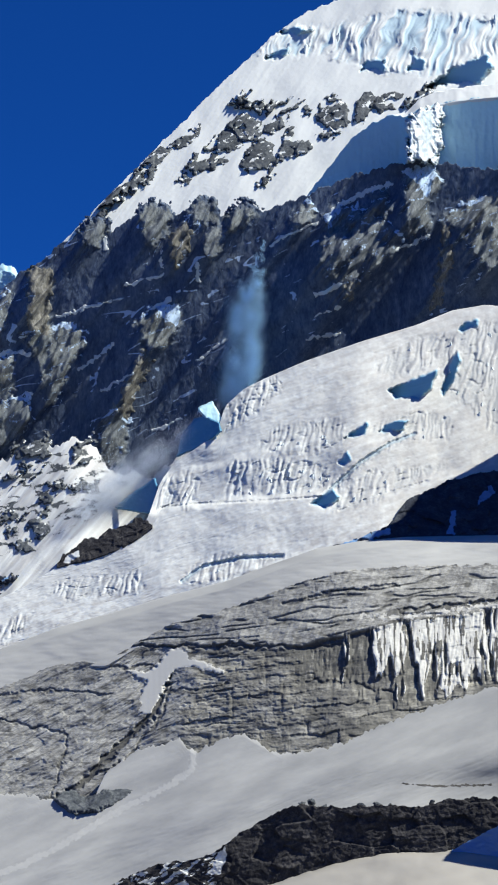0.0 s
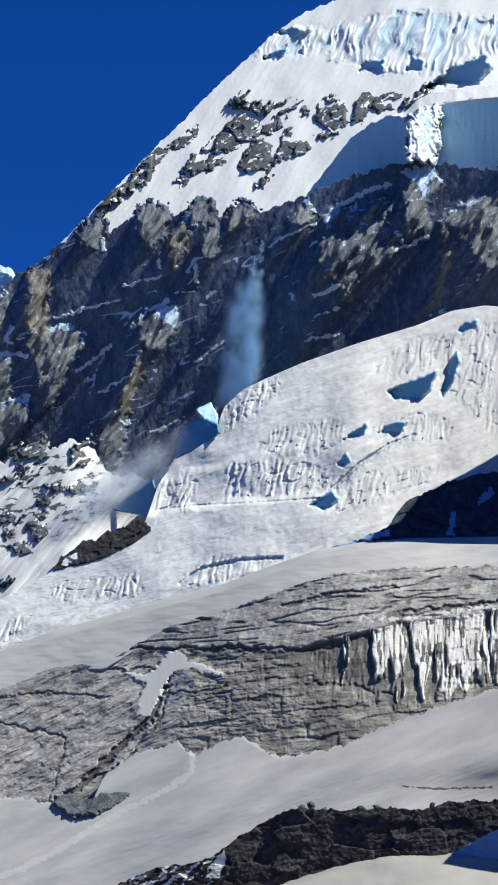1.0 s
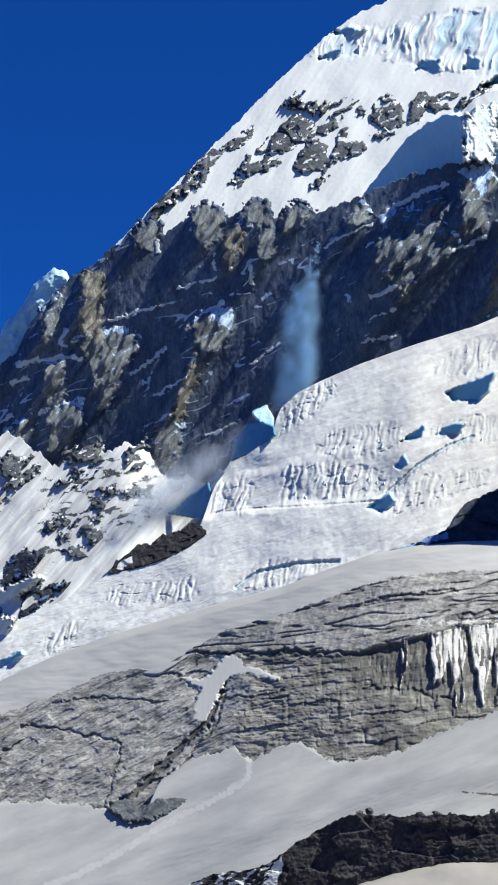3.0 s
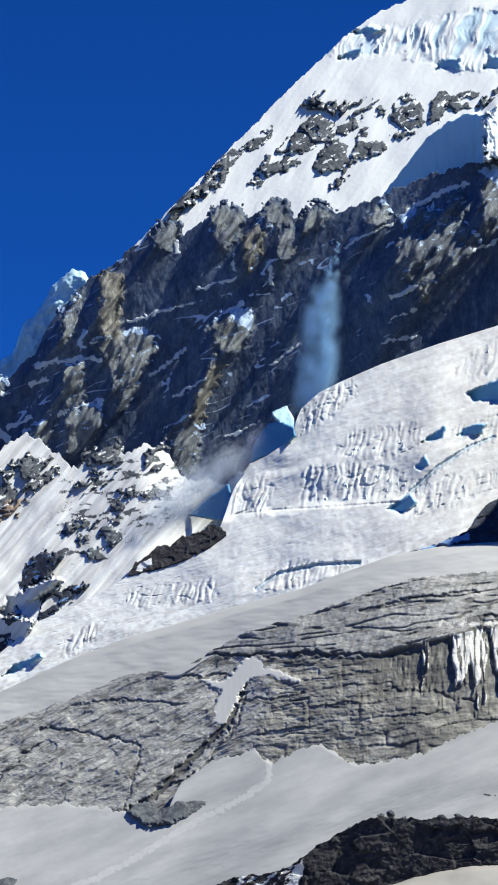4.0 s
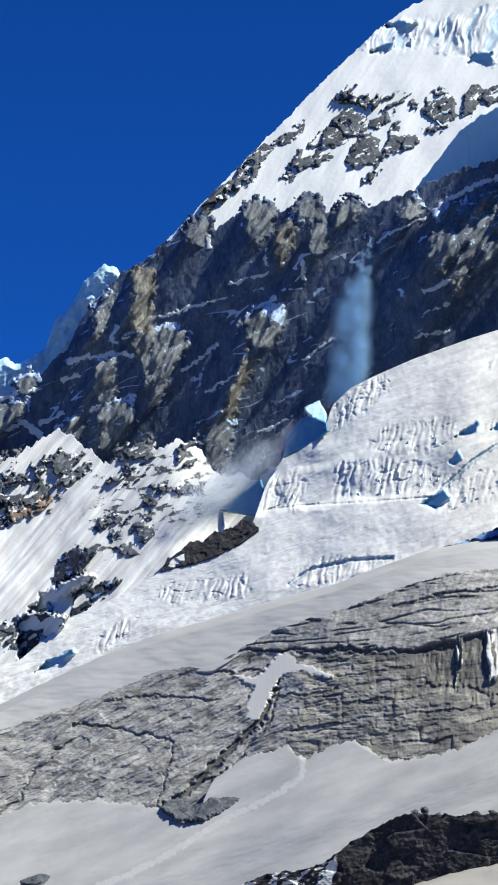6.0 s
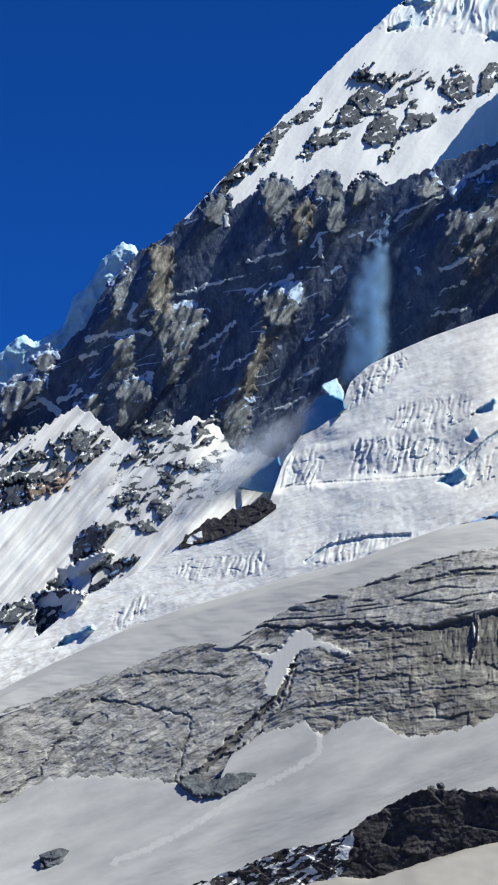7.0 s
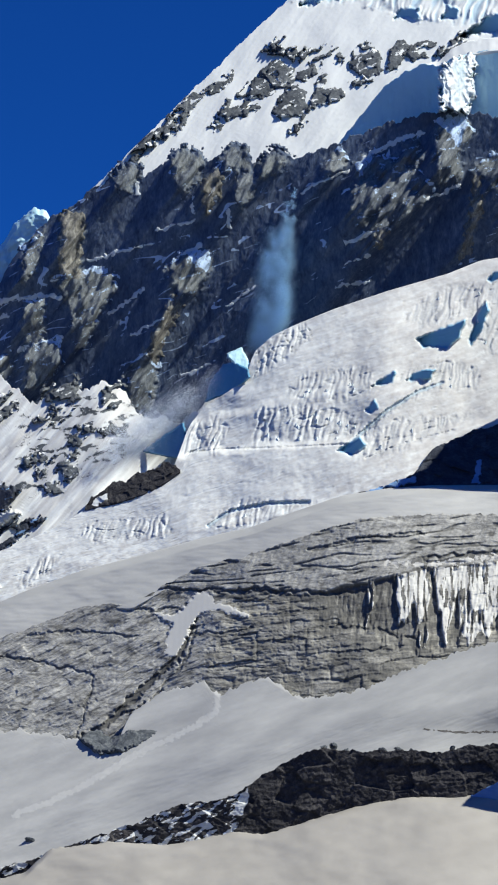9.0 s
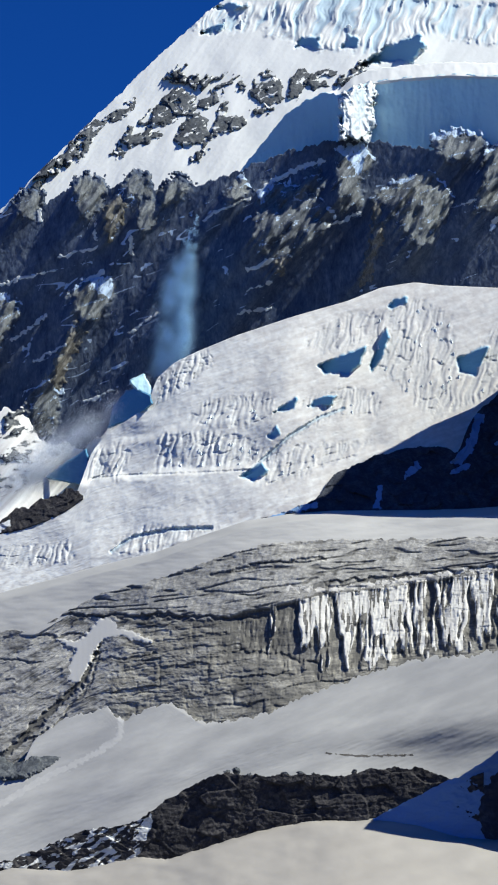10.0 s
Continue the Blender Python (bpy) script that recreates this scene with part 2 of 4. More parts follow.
front_snow_mat = mountain_material("warm_dusty_snow", ((0.045, 0.045, 0.045), (0.09, 0.09, 0.087), (0.16, 0.16, 0.155)), (0.375, 0.375, 0.355), (0.265, 0.262, 0.245), 0.10, (1, 1, 1), 0, 1.5)
ice_white = ice_material("white_glacier_ice", (0.70, 0.78, 0.80), (0.42, 0.56, 0.64), (0.46, 0.49, 0.50))
# Glacier blue with the shade of cliff, cornice and block put into it.
ice_blue_shaded = ice_material("shaded_blue_glacier_ice", (0.48, 0.76, 0.86), (0.32, 0.58, 0.72), (0.44, 0.64, 0.72), 0.05, 0.5, 1.0)
# Shaded copy of the ice for the side faces: the shade is its colour.
ice_shaded = ice_material("shaded_side_ice", (0.085, 0.27, 0.45), (0.05, 0.20, 0.36), (0.09, 0.25, 0.38), 0.05, 0.5, 1.0)
# Snow and rock in shade blue: the shade is put into the colour.
shade_mat = mountain_material("shade_blue_snow_and_rock", ((0.018, 0.024, 0.038), (0.034, 0.043, 0.062), (0.075, 0.088, 0.11)), (0.14, 0.26, 0.46), (0.12, 0.22, 0.38), 0.10, (1, 1, 1), 30, 2.0)

# ---- profiles of the mountain ----
WALL_TOP = [(-260, 755), (-214, 725), (-155, 686), (-115, 661), (-66, 618), (-40, 570), (-18, 538), (23, 495), (60, 472), (100, 440), (150, 405), (200, 410), (255, 370), (310, 385),
            (350, 355), (390, 385), (440, 360), (460, 375), (545, 345), (600, 320), (700, 290), (760, 285), (860, 300), (1100, 290)]
SKYLINE = [(100, 440), (140, 400), (250, 290), (330, 210), (400, 140), (450, 95), (480, 65), (530, 30), (560, 15), (600, 0), (640, -20), (800, -60), (1100, -90)]
ICEFALL_TOP = [(-260, 1185), (-150, 1160), (-60, 1085), (0, 1060), (60, 1030), (100, 1005), (180, 985), (245, 952), (264, 912), (284, 852), (310, 820), (385, 768), (396, 722), (430, 690), (470, 670),
               (540, 640), (640, 605), (740, 575), (800, 550), (860, 540), (910, 545), (1100, 550)]
DOME = [(-260, 1275), (-120, 1205), (0, 1150), (100, 1112), (200, 1085), (300, 1055), (400, 1030), (480, 1000), (560, 972), (640, 958), (720, 951), (880, 948), (960, 945), (1100, 933)]
CLIFF_TOP = [(-260, 1305), (-120, 1260), (0, 1220), (90, 1180), (140, 1172), (185, 1174), (225, 1150), (300, 1105), (380, 1085), (440, 1065), (520, 1035), (600, 1012), (700, 1003), (882, 1000), (1100, 990)]
CLIFF_FOOT = [(-260, 1475), (-214, 1453), (-135, 1408), (-17, 1403), (92, 1413), (131, 1438), (155, 1440), (185, 1368), (250, 1327), (320, 1310), (345, 1335), (400, 1305), (430, 1300), (490, 1335),
              (560, 1330), (620, 1310), (700, 1275), (800, 1240), (882, 1215), (965, 1210), (1100, 1185)]
BAND_TOP = [(-260, 1690), (0, 1640), (130, 1590), (200, 1565), (280, 1530), (330, 1525), (370, 1515), (400, 1495), (450, 1460), (520, 1425), (600, 1430), (680, 1425), (740, 1430), (800, 1415), (882, 1412),
            (928, 1428), (960, 1440), (1100, 1360)]
BAND_FOOT = [(-260, 1720), (0, 1660), (45, 1615), (160, 1600), (260, 1605), (380, 1578), (430, 1583), (520, 1553), (600, 1528), (690, 1510), (765, 1510), (808, 1502), (880, 1510), (960, 1540), (1100, 1545)]


def broad(points, x):
    """The same profile without its smaller bends."""
    px, py = [p[0] for p in points], [p[1] for p in points]
    return sum(np.interp(x + s, px, py) for s in np.linspace(-190, 190, 39)) / 39


def lower_snow_depth(x, y):
    return 1650 + 0.6 * (broad(BAND_TOP, x) - y)


def cliff_base(x, y):
    foot = broad(CLIFF_FOOT, x)
    return lower_snow_depth(x, foot) + 16 + 0.36 * (foot - y)


def dome_depth(x, y):
    top = broad(CLIFF_TOP, x)
    return cliff_base(x, top) + 4 + 0.7 * (top - y)


def crest_depth(x):
    return dome_depth(x, broad(DOME, x))


def icefall_depth(x, y):
    return crest_depth(x) + 30 + 0.55 * (broad(DOME, x) - y)


def wall_base(x, y):
    return 2230 + 0.04 * (620 - y) - 0.02 * (x - 400)


APRON_FOOT = [(-260, 1185), (-150, 1160), (-60, 1085), (0, 1060), (100, 1005), (265, 945), (430, 890)]


def apron_base(x, y):
    foot = broad(APRON_FOOT, x)
    return np.minimum(icefall_depth(x, foot) + 14 + 42 * smooth(110, 235, x) + 0.5 * (foot - y), wall_base(x, y) - 8)


def summit_base(x, y):
    top = broad(WALL_TOP, x)
    return 2310 + 0.6 * (top - y)


def spur_depth(x, y):
    return icefall_depth(x, y) - 7


def face(base, d, x, y, outline, across, rise, push=0.0, soft=3.0, ragged=3.0, seed=0):
    """Sets a plane of its own into a slope: across and rise are what it recedes to the right and upwards."""
    m = patch(x, y, outline, soft, ragged, seed)
    cx, cy = np.mean([p[0] for p in outline]), np.mean([p[1] for p in outline])
    plane = base(np.array([cx]), np.array([cy]))[0] - push + across * (x - cx) + rise * (cy - y)
    return d * (1 - m) + plane * m


def level(value):
    return lambda x, y=None: np.full(x.shape, float(value))


zero, one = level(0), level(1)


# ---- valley floor ----
# Out of view; its rubble is dark so that less light bounces up.
gx, gy = np.meshgrid(np.linspace(-4600, 4600, 185), np.linspace(-4600, 4600, 185))
away = np.hypot(gx, gy)
gz = fbm(gx / 300, gy / 300, 5, 3) * 10 * smooth(150, 600, away) - 6 * smooth(150, 500, away) + 350 * smooth(1800, 4600, away) * (gy < 1500) * smooth(300, 1500, np.abs(gx))
ids = np.arange(gx.size).reshape(gx.shape)
ground = new("ground", mesh_of("ground", np.stack([gx, gy, gz], -1).reshape(-1, 3), np.stack([ids[:-1, :-1], ids[:-1, 1:], ids[1:, 1:], ids[1:, :-1]], -1).reshape(-1, 4), low_snow_mat,
             {"snow": smooth(0.15, 0.5, fbm(gx / 140, gy / 140, 4, 4)).ravel(), "dirt_shade": np.full(gx.size, 0.6)}))
tagged(ground, "flat valley floor of grey moraine rubble with old snow", "ground", kind="structure")

# ---- the rock wall ----
CRAGS_UNDER_SNOW = [
    [(140, 415), (160, 392), (195, 392), (190, 410), (175, 440), (150, 432)],
    [(245, 380), (265, 360), (300, 368), (305, 390), (290, 420), (270, 440), (255, 430), (250, 405)],
    [(300, 420), (330, 395), (338, 415), (325, 450), (310, 475), (303, 450)],
    [(330, 375), (355, 352), (380, 360), (385, 395), (350, 395)],
    [(400, 385), (430, 358), (455, 370), (440, 400), (405, 415)],
    [(365, 405), (392, 400), (395, 440), (375, 465), (360, 445)],
]
WARM_RIBS = [
    [(50, 478), (95, 478), (90, 520), (85, 575), (90, 592), (60, 594), (50, 560)],
    [(255, 620), (268, 640), (255, 670), (238, 700), (225, 745), (210, 740), (220, 690), (240, 650)],
    [(785, 400), (797, 400), (798, 460), (785, 500), (782, 540), (765, 545), (775, 490), (783, 450)],
    [(610, 505), (632, 498), (622, 530), (612, 520)],
]
BUTTRESSES = [
    [(40, 592), (110, 575), (146, 582), (150, 612), (125, 650), (95, 715), (78, 720), (70, 650)],
    [(-8, 640), (22, 655), (28, 690), (-8, 710)],
    [(-8, 715), (50, 700), (55, 745), (35, 780), (-8, 795)],
    [(240, 570), (270, 545), (320, 540), (318, 580), (290, 620), (268, 622), (250, 600)],
    [(180, 745), (205, 720), (228, 750), (222, 800), (205, 830), (175, 820), (172, 780)],
]
BUTTRESSES_EAST = [
    [(575, 380), (605, 365), (640, 370), (690, 395), (712, 425), (690, 455), (650, 490), (632, 500), (600, 505), (575, 480), (560, 440), (580, 410)],
    [(655, 345), (685, 330), (695, 370), (680, 385), (660, 365)],
    [(720, 300), (770, 295), (785, 325), (760, 350), (765, 400), (740, 415), (722, 420), (715, 360)],
    [(515, 390), (545, 355), (565, 375), (545, 395), (520, 405)],
    [(777, 390), (812, 364), (853, 353), (883, 337), (914, 367), (929, 392), (910, 438), (895, 469), (865, 479), (828, 439), (813, 409)],
    [(887, 282), (922, 271), (973, 275), (984, 290), (954, 321), (913, 322)],
    [(984, 305), (1024, 284), (1046, 335), (1026, 416), (965, 412), (980, 366)],
]
BUTTRESSES_WEST = [
    [(-17, 635), (23, 630), (28, 680), (8, 709), (-12, 699)],
    [(-207, 719), (-137, 699), (-132, 724), (-177, 759), (-217, 798), (-217, 739)],
    [(-15, 540), (22, 508), (12, 580), (-17, 605)],
    [(-82, 749), (-37, 724), (-27, 759), (-47, 779), (-77, 774)],
    [(-157, 674), (-132, 654), (-112, 671), (-137, 699)],
]
LEDGES = [
    ([(590, 372), (650, 338), (692, 326)], 5), ([(480, 432), (520, 412), (562, 394)], 4), ([(560, 522), (600, 506), (636, 494)], 5), ([(705, 442), (760, 416)], 4),
    ([(830, 368), (862, 354)], 7), ([(100, 562), (150, 546), (215, 530)], 3), ([(220, 506), (290, 486)], 3), ([(75, 620), (110, 603), (147, 600)], 5),
    ([(-20, 632), (15, 622), (52, 628)], 5),
]
LEDGES_TOO = [
    ([(-20, 722), (20, 708), (55, 700)], 5), ([(140, 655), (200, 612)], 4), ([(180, 692), (240, 660)], 3), ([(262, 552), (300, 530)], 5), ([(285, 590), (305, 575)], 6),
    ([(186, 424), (187, 442)], 5), ([(284, 440), (286, 478)], 3), ([(349, 465), (352, 498)], 4), ([(-190, 705), (-150, 690), (-112, 686)], 6), ([(-60, 640), (-25, 628)], 5),
    ([(545, 600), (600, 592)], 3),
]
LEDGES_LEFT = [
    ([(-70, 668), (-40, 660)], 5), ([(-180, 755), (-140, 742), (-110, 765)], 8), ([(-110, 745), (-70, 728)], 5), ([(35, 600), (70, 590)], 3), ([(100, 585), (125, 575)], 4),
    ([(350, 640), (400, 600)], 3), ([(560, 560), (600, 545)], 2.5), ([(945, 400), (985, 385)], 3), ([(1000, 430), (1060, 395)], 6),
    ([(270, 765), (300, 750), (320, 742)], 3),
]


FACING = [(o, 0.60) for o in CRAGS_UNDER_SNOW + BUTTRESSES + BUTTRESSES_WEST] + [(o, 0.85) for o in BUTTRESSES_EAST] + [(o, 0.75) for o in WARM_RIBS]


def wall_slope(x, y):
    """How much the wall leans back, from sheer faces to buttresses that turn to the south-east."""
    g = 0.10 * patch(x, y, [(90, 470), (180, 425), (260, 430), (250, 505), (120, 555)], 16, 6, 21) - 0.11
    turned = zero(x, y)
    for i, (outline, lean) in enumerate(FACING):
        turned = np.maximum(turned, lean * patch(x, y, outline, 5, 7, 330 + i, 15))
    # columns that lean to the left, broken across by joints
    column = fbm((x + 0.35 * y + 5 * fbm(x / 30, y / 30, 2, 17)) / 13, y / 55, 3, 18, 0.6)
    block = facets((x + 0.35 * y) / 15, (y + 0.3 * x) / 19, 19)[0]
    wide = fbm((x + 0.55 * y) / 55, (y - 0.3 * x) / 80, 3, 20)
    sheer = patch(x, y, [(640, 520), (700, 450), (765, 430), (770, 470), (755, 560), (640, 590)], 16)
    return g + turned * (1.0 + 1.3 * column + 1.1 * block) + (1 - 0.85 * sheer) * (0.15 * column + 0.07 * block + 0.12 * wide)


def leaning(slope, base, x0, x1, y0, y1, leak=130.0, short=26.0, step=1.8, unit=0.56):
    """Adds up a slope field down from the sunny side, so that each face leans as the field says and is undercut at its foot."""
    cs, cq = 0.627, 0.779
    far = [(x * cs - y * cq, x * cq + y * cs) for x in (x0, x1) for y in (y0, y1)]
    s0, q0 = min(f[0] for f in far), min(f[1] for f in far)
    S, Q = np.meshgrid(np.arange(s0, max(f[0] for f in far) + step, step), np.arange(q0, max(f[1] for f in far) + step, step), indexing="ij")
    X, Y = cs * S + cq * Q, -cq * S + cs * Q
    want = slope(X, Y) - base
    even = want
    for reach in (6, 4, 3):
        even = sum(np.roll(even, k, 1) for k in range(-reach, reach + 1)) / (2 * reach + 1)
    rest = want - even
    wide, small = np.zeros(S.shape), np.zeros(S.shape)
    for i in range(len(S) - 2, -1, -1):
        wide[i] = wide[i + 1] * (1 - step / leak) - even[i] * step * unit
        small[i] = small[i + 1] * (1 - step / short) - rest[i] * step * unit
    dev = wide + small

    def at(x, y):
        a, b = (x * cs - y * cq - s0) / step, (x * cq + y * cs - q0) / step
        i, j = np.clip(a.astype(int), 0, dev.shape[0] - 2), np.clip(b.astype(int), 0, dev.shape[1] - 2)
        a, b = np.clip(a - i, 0, 1), np.clip(b - j, 0, 1)
        return (dev[i, j] * (1 - b) + dev[i, j + 1] * b) * (1 - a) + (dev[i + 1, j] * (1 - b) + dev[i + 1, j + 1] * b) * a
    return at


wall_lean = leaning(wall_slope, 0.035, -260, 1100, 270, 920)


def wall_depth(x, y):
    h, joint = facets((x + 0.2 * y) / 11, y / 17, 14)
    return wall_base(x, y) + wall_lean(x, y) - 0.3 * h - 0.25 * fbm(x / 7, y / 10, 3, 15, 0.6)


def wall_snow(x, y):
    # thin lines of snow: ledges that climb to the right, and steep runnels
    wx, wy = x + 5 * fbm(x / 60, y / 60, 2, 23), y + 6 * fbm(x / 60, y / 60, 2, 24)
    ledge = np.abs(grain((wx - 0.4 * wy) / 150, (wy + 0.45 * wx) / 24, 21))
    small = np.abs(grain((wx - 0.4 * wy) / 70, (wy + 0.36 * wx) / 11, 25))
    runnel = np.abs(grain((wx + 0.35 * wy) / 17, wy / 150, 26))
    left = smooth(560, 380, x)
    keep = smooth(0.04, 0.34, fbm(x / 32, y / 30, 3, 22) - 0.05 + 0.14 * left)
    keep_too = smooth(0.0, 0.3, fbm(x / 36, y / 40, 3, 27) - 0.08 + 0.08 * left)
    lines = np.maximum(0.9 * smooth(0.045, 0.015, ledge) * keep, np.maximum(0.36 * smooth(0.07, 0.02, small) * keep_too, 0.7 * smooth(0.07, 0.02, runnel) * keep * keep_too))
    plain = patch(x, y, [(640, 520), (700, 450), (765, 430), (780, 470), (755, 560), (640, 590)], 20) + patch(x, y, [(90, 470), (180, 425), (260, 430), (240, 505), (120, 545)], 14)
    return lines * (1 - np.clip(plain, 0, 1))


# Paints the sunlit tone on faces towards the sun; the rest stays shade blue.
def wall_lit_tone(x, y):
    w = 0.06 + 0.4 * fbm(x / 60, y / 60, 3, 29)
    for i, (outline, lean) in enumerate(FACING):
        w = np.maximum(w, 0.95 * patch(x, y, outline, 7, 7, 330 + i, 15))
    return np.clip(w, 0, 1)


rock_wall = sheet("rock_wall", -250, 1090, WALL_TOP, level(900), wall_depth, wall_mat, {"snow": wall_snow, "dirt_shade": level(0.05), "warm": wall_lit_tone}, 1.75, rough=9, seed=1)
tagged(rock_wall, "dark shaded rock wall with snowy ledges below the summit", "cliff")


def buttress(outline, seed, cap, material=wall_mat):
    top = min(p[1] for p in outline)

    def caps(x, y):
        streaks = cap * smooth(0.16, 0.32, fbm((x - 0.4 * y) / 24, (y + 0.35 * x) / 8, 3, seed + 3, 0.5))
        edge = line(sorted(p for p in outline if p[1] < top + 0.5 * (max(q[1] for q in outline) - top)), x)
        return np.maximum(np.maximum(streaks, 0.6 * wall_snow(x, y)), 1.2 * cap * smooth(7, 1, y - edge + 14 * fbm(x / 22, y / 16, 2, seed + 6)))
    ob = outcrop("buttress", lambda x, y: patch(x, y, outline, 6, 6, seed, 15), bounds(outline, 18), lambda x, y, c: wall_depth(x, y) - 1.6 * c, material, {"snow": caps, "dirt_shade": zero, "warm": wall_lit_tone, "ice": zero}, 1.4, rock_wall)
    return tagged(ob, "rock buttress in a paler sunlit tone")


for k, outline in enumerate(BUTTRESSES_EAST + BUTTRESSES + BUTTRESSES_WEST):
    buttress(outline, 60 + k, 0.5)
for k, outline in enumerate(CRAGS_UNDER_SNOW + WARM_RIBS):
    buttress(outline, 90 + k, 0.15, rib_mat if k == 2 or k > 5 else wall_mat)
for k, (pts, wide) in enumerate(LEDGES + LEDGES_TOO + LEDGES_LEFT):
    shelf = outcrop("snow_ledge", lambda x, y: stroke(x, y + 6 * fbm(x / 22, y / 22, 2, k + 40), pts, wide, 2.2, 90 + k), bounds(pts, wide + 12), lambda x, y, c: wall_depth(x, y) - 0.3 - 0.5 * c, slope_mat,
            {"snow": one, "dirt_shade": level(0.1), "warm": zero, "ice": level(0.1)}, 1.3, rock_wall, 2)
    tagged(shelf, "snow lying on a rock ledge")

# ---- the summit slope ----
CRAGS = [
    [(400, 225), (428, 197), (455, 215), (470, 225), (455, 245), (425, 250)], [(360, 265), (385, 240), (410, 225), (430, 240), (425, 262), (395, 268)],
    [(330, 295), (345, 275), (375, 272), (400, 285), (375, 300), (345, 307)], [(425, 295), (440, 265), (460, 240), (480, 255), (488, 280), (470, 298), (440, 302)],
    [(487, 290), (500, 250), (515, 220), (540, 245), (553, 262), (530, 275), (505, 280)], [(560, 205), (572, 180), (592, 168), (612, 185), (618, 215), (600, 232), (575, 228)],
]
CRAGS_TOO = [
    [(628, 215), (632, 180), (650, 165), (672, 175), (655, 195), (645, 215)], [(655, 185), (690, 165), (715, 170), (712, 190), (670, 198)],
    [(465, 226), (495, 208), (502, 222), (478, 238)], [(255, 285), (285, 258), (300, 265), (275, 300), (262, 325)], [(300, 262), (325, 235), (355, 222), (350, 240), (320, 262)],
]
THIN_CRAGS = [
    [(410, 185), (440, 163), (490, 183), (540, 180), (548, 200), (480, 202)],
    [(568, 240), (590, 230), (600, 236), (575, 246)],
    [(140, 408), (180, 350), (215, 318), (252, 296), (256, 325), (215, 348), (180, 385)],
    [(438, 352), (486, 296), (492, 300), (446, 352)],
    [(720, 185), (760, 150), (770, 155), (735, 190)],
    [(315, 320), (330, 308), (336, 318), (325, 324)],
]
FLUTED = [(448, 98), (470, 72), (520, 50), (600, 45), (690, 22), (760, 20), (830, 30), (900, 40), (1100, 45), (1100, 130), (960, 110), (880, 95), (800, 130), (720, 128), (640, 118), (570, 92), (500, 104)]
SUMMIT_HOLLOWS = [[(752, 158), (800, 122), (862, 96), (872, 118), (850, 146), (795, 148)], [(640, 124), (650, 108), (680, 104), (688, 124)], [(722, 124), (735, 104), (752, 106), (750, 126)], [(490, 58), (520, 50), (556, 52), (520, 64)], [(472, 104), (490, 90), (510, 86), (505, 100)]]


def crag(outline, base, seed, label, ragged=9.0, size=17.0, gaps=0.10, tall=5.0, second_tone=0.0, turn=0.07, material=slope_mat, snowy=0.7):
    def cover(x, y):
        open_ = smooth(gaps, gaps + 0.1, fbm((x - 0.4 * y) / 46, (y + 0.6 * x) / 26, 3, seed + 1, 0.5))
        inside = smooth(0, 4, y - line(SKYLINE, x)) if base is summit_depth else 1.0
        return patch(x, y, outline, 5, ragged, seed, size) * (1 - open_) * inside

    right = max(p[0] for p in outline)

    def stands(x, y, c):
        h, joint = facets((x + 0.5 * y) / 30, y / 34, seed + 2)
        g, joint = facets((x + 0.3 * y) / 9, y / 12, seed + 3)
        return base(x, y) - c * (tall + turn * np.minimum(right - x, 90) + 3.5 * h + 0.35 * g + 0.3 * fbm(x / 6, y / 6, 3, seed + 4))
    ob = outcrop("rock_outcrop", cover, bounds(outline, ragged * 2), stands, material,
                 {"snow": lambda x, y: snowy * smooth(0.14, 0.34, fbm((x - 0.5 * y) / 22, (y + 0.5 * x) / 9, 4, seed + 5, 0.6)), "dirt_shade": zero, "warm": level(second_tone), "ice": zero})
    return tagged(ob, label, "rock", "rocks standing out of the snow")


def summit_depth(x, y):
    d = summit_base(x, y) - 7 * fbm((x + 0.7 * y) / 150, (y - 0.7 * x) / 260, 3, 15) - 0.9 * fbm((x + 0.75 * y) / 22, (y - 0.7 * x) / 110, 4, 16)
    m = patch(x, y, FLUTED, 8, 6, 140)
    flutes = ridged((x + 0.35 * y + 16 * fbm(x / 46, y / 46, 2, 41)) / 19, y / 110, 3, 42, 0.45)
    d = d - m * ((4.2 + 4 * fbm(x / 60, y / 40, 2, 44)) * flutes - 4.5 + 2.5 * fbm(x / 44, y / 40, 2, 43))
    for i, outline in enumerate(SUMMIT_HOLLOWS):
        d = face(summit_base, d, x, y, outline, -0.6, 0.1, 0, 3, 3, 150 + i)
    return d - 0.15 * fbm(x / 6, y / 6, 2, 19)


# Bared blue ice, with shade painted into hollows and between flutes.
def summit_ice_shade(x, y):
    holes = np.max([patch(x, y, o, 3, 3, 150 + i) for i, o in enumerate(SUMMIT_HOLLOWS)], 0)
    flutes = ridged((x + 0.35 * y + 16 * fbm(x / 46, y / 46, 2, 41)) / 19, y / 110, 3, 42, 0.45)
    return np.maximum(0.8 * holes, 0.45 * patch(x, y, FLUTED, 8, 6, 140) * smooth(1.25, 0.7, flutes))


summit = sheet("summit_snow", 100, 1090, SKYLINE, lambda x: line(WALL_TOP, x) + 14, summit_depth, slope_mat, {"snow": one, "dirt_shade": zero, "warm": zero, "ice": summit_ice_shade}, 1.8, rough=5, seed=6)
tagged(summit, "bright snow slope of the summit with rock outcrops", "snow slope", kind="structure")

for k, outline in enumerate(CRAGS + CRAGS_TOO):
    crag(outline, summit_depth, 120 + 10 * k, "dark angular rock outcrop in the summit snow slope", 3.5, 12, 0.2, 2)
for k, outline in enumerate(THIN_CRAGS):
    crag(outline, summit_depth, 250 + 10 * k, "low dark rock rib half covered by summit snow", 7, 11, 0.35 if k == 2 else 0.08, 7 if k == 2 else 3)

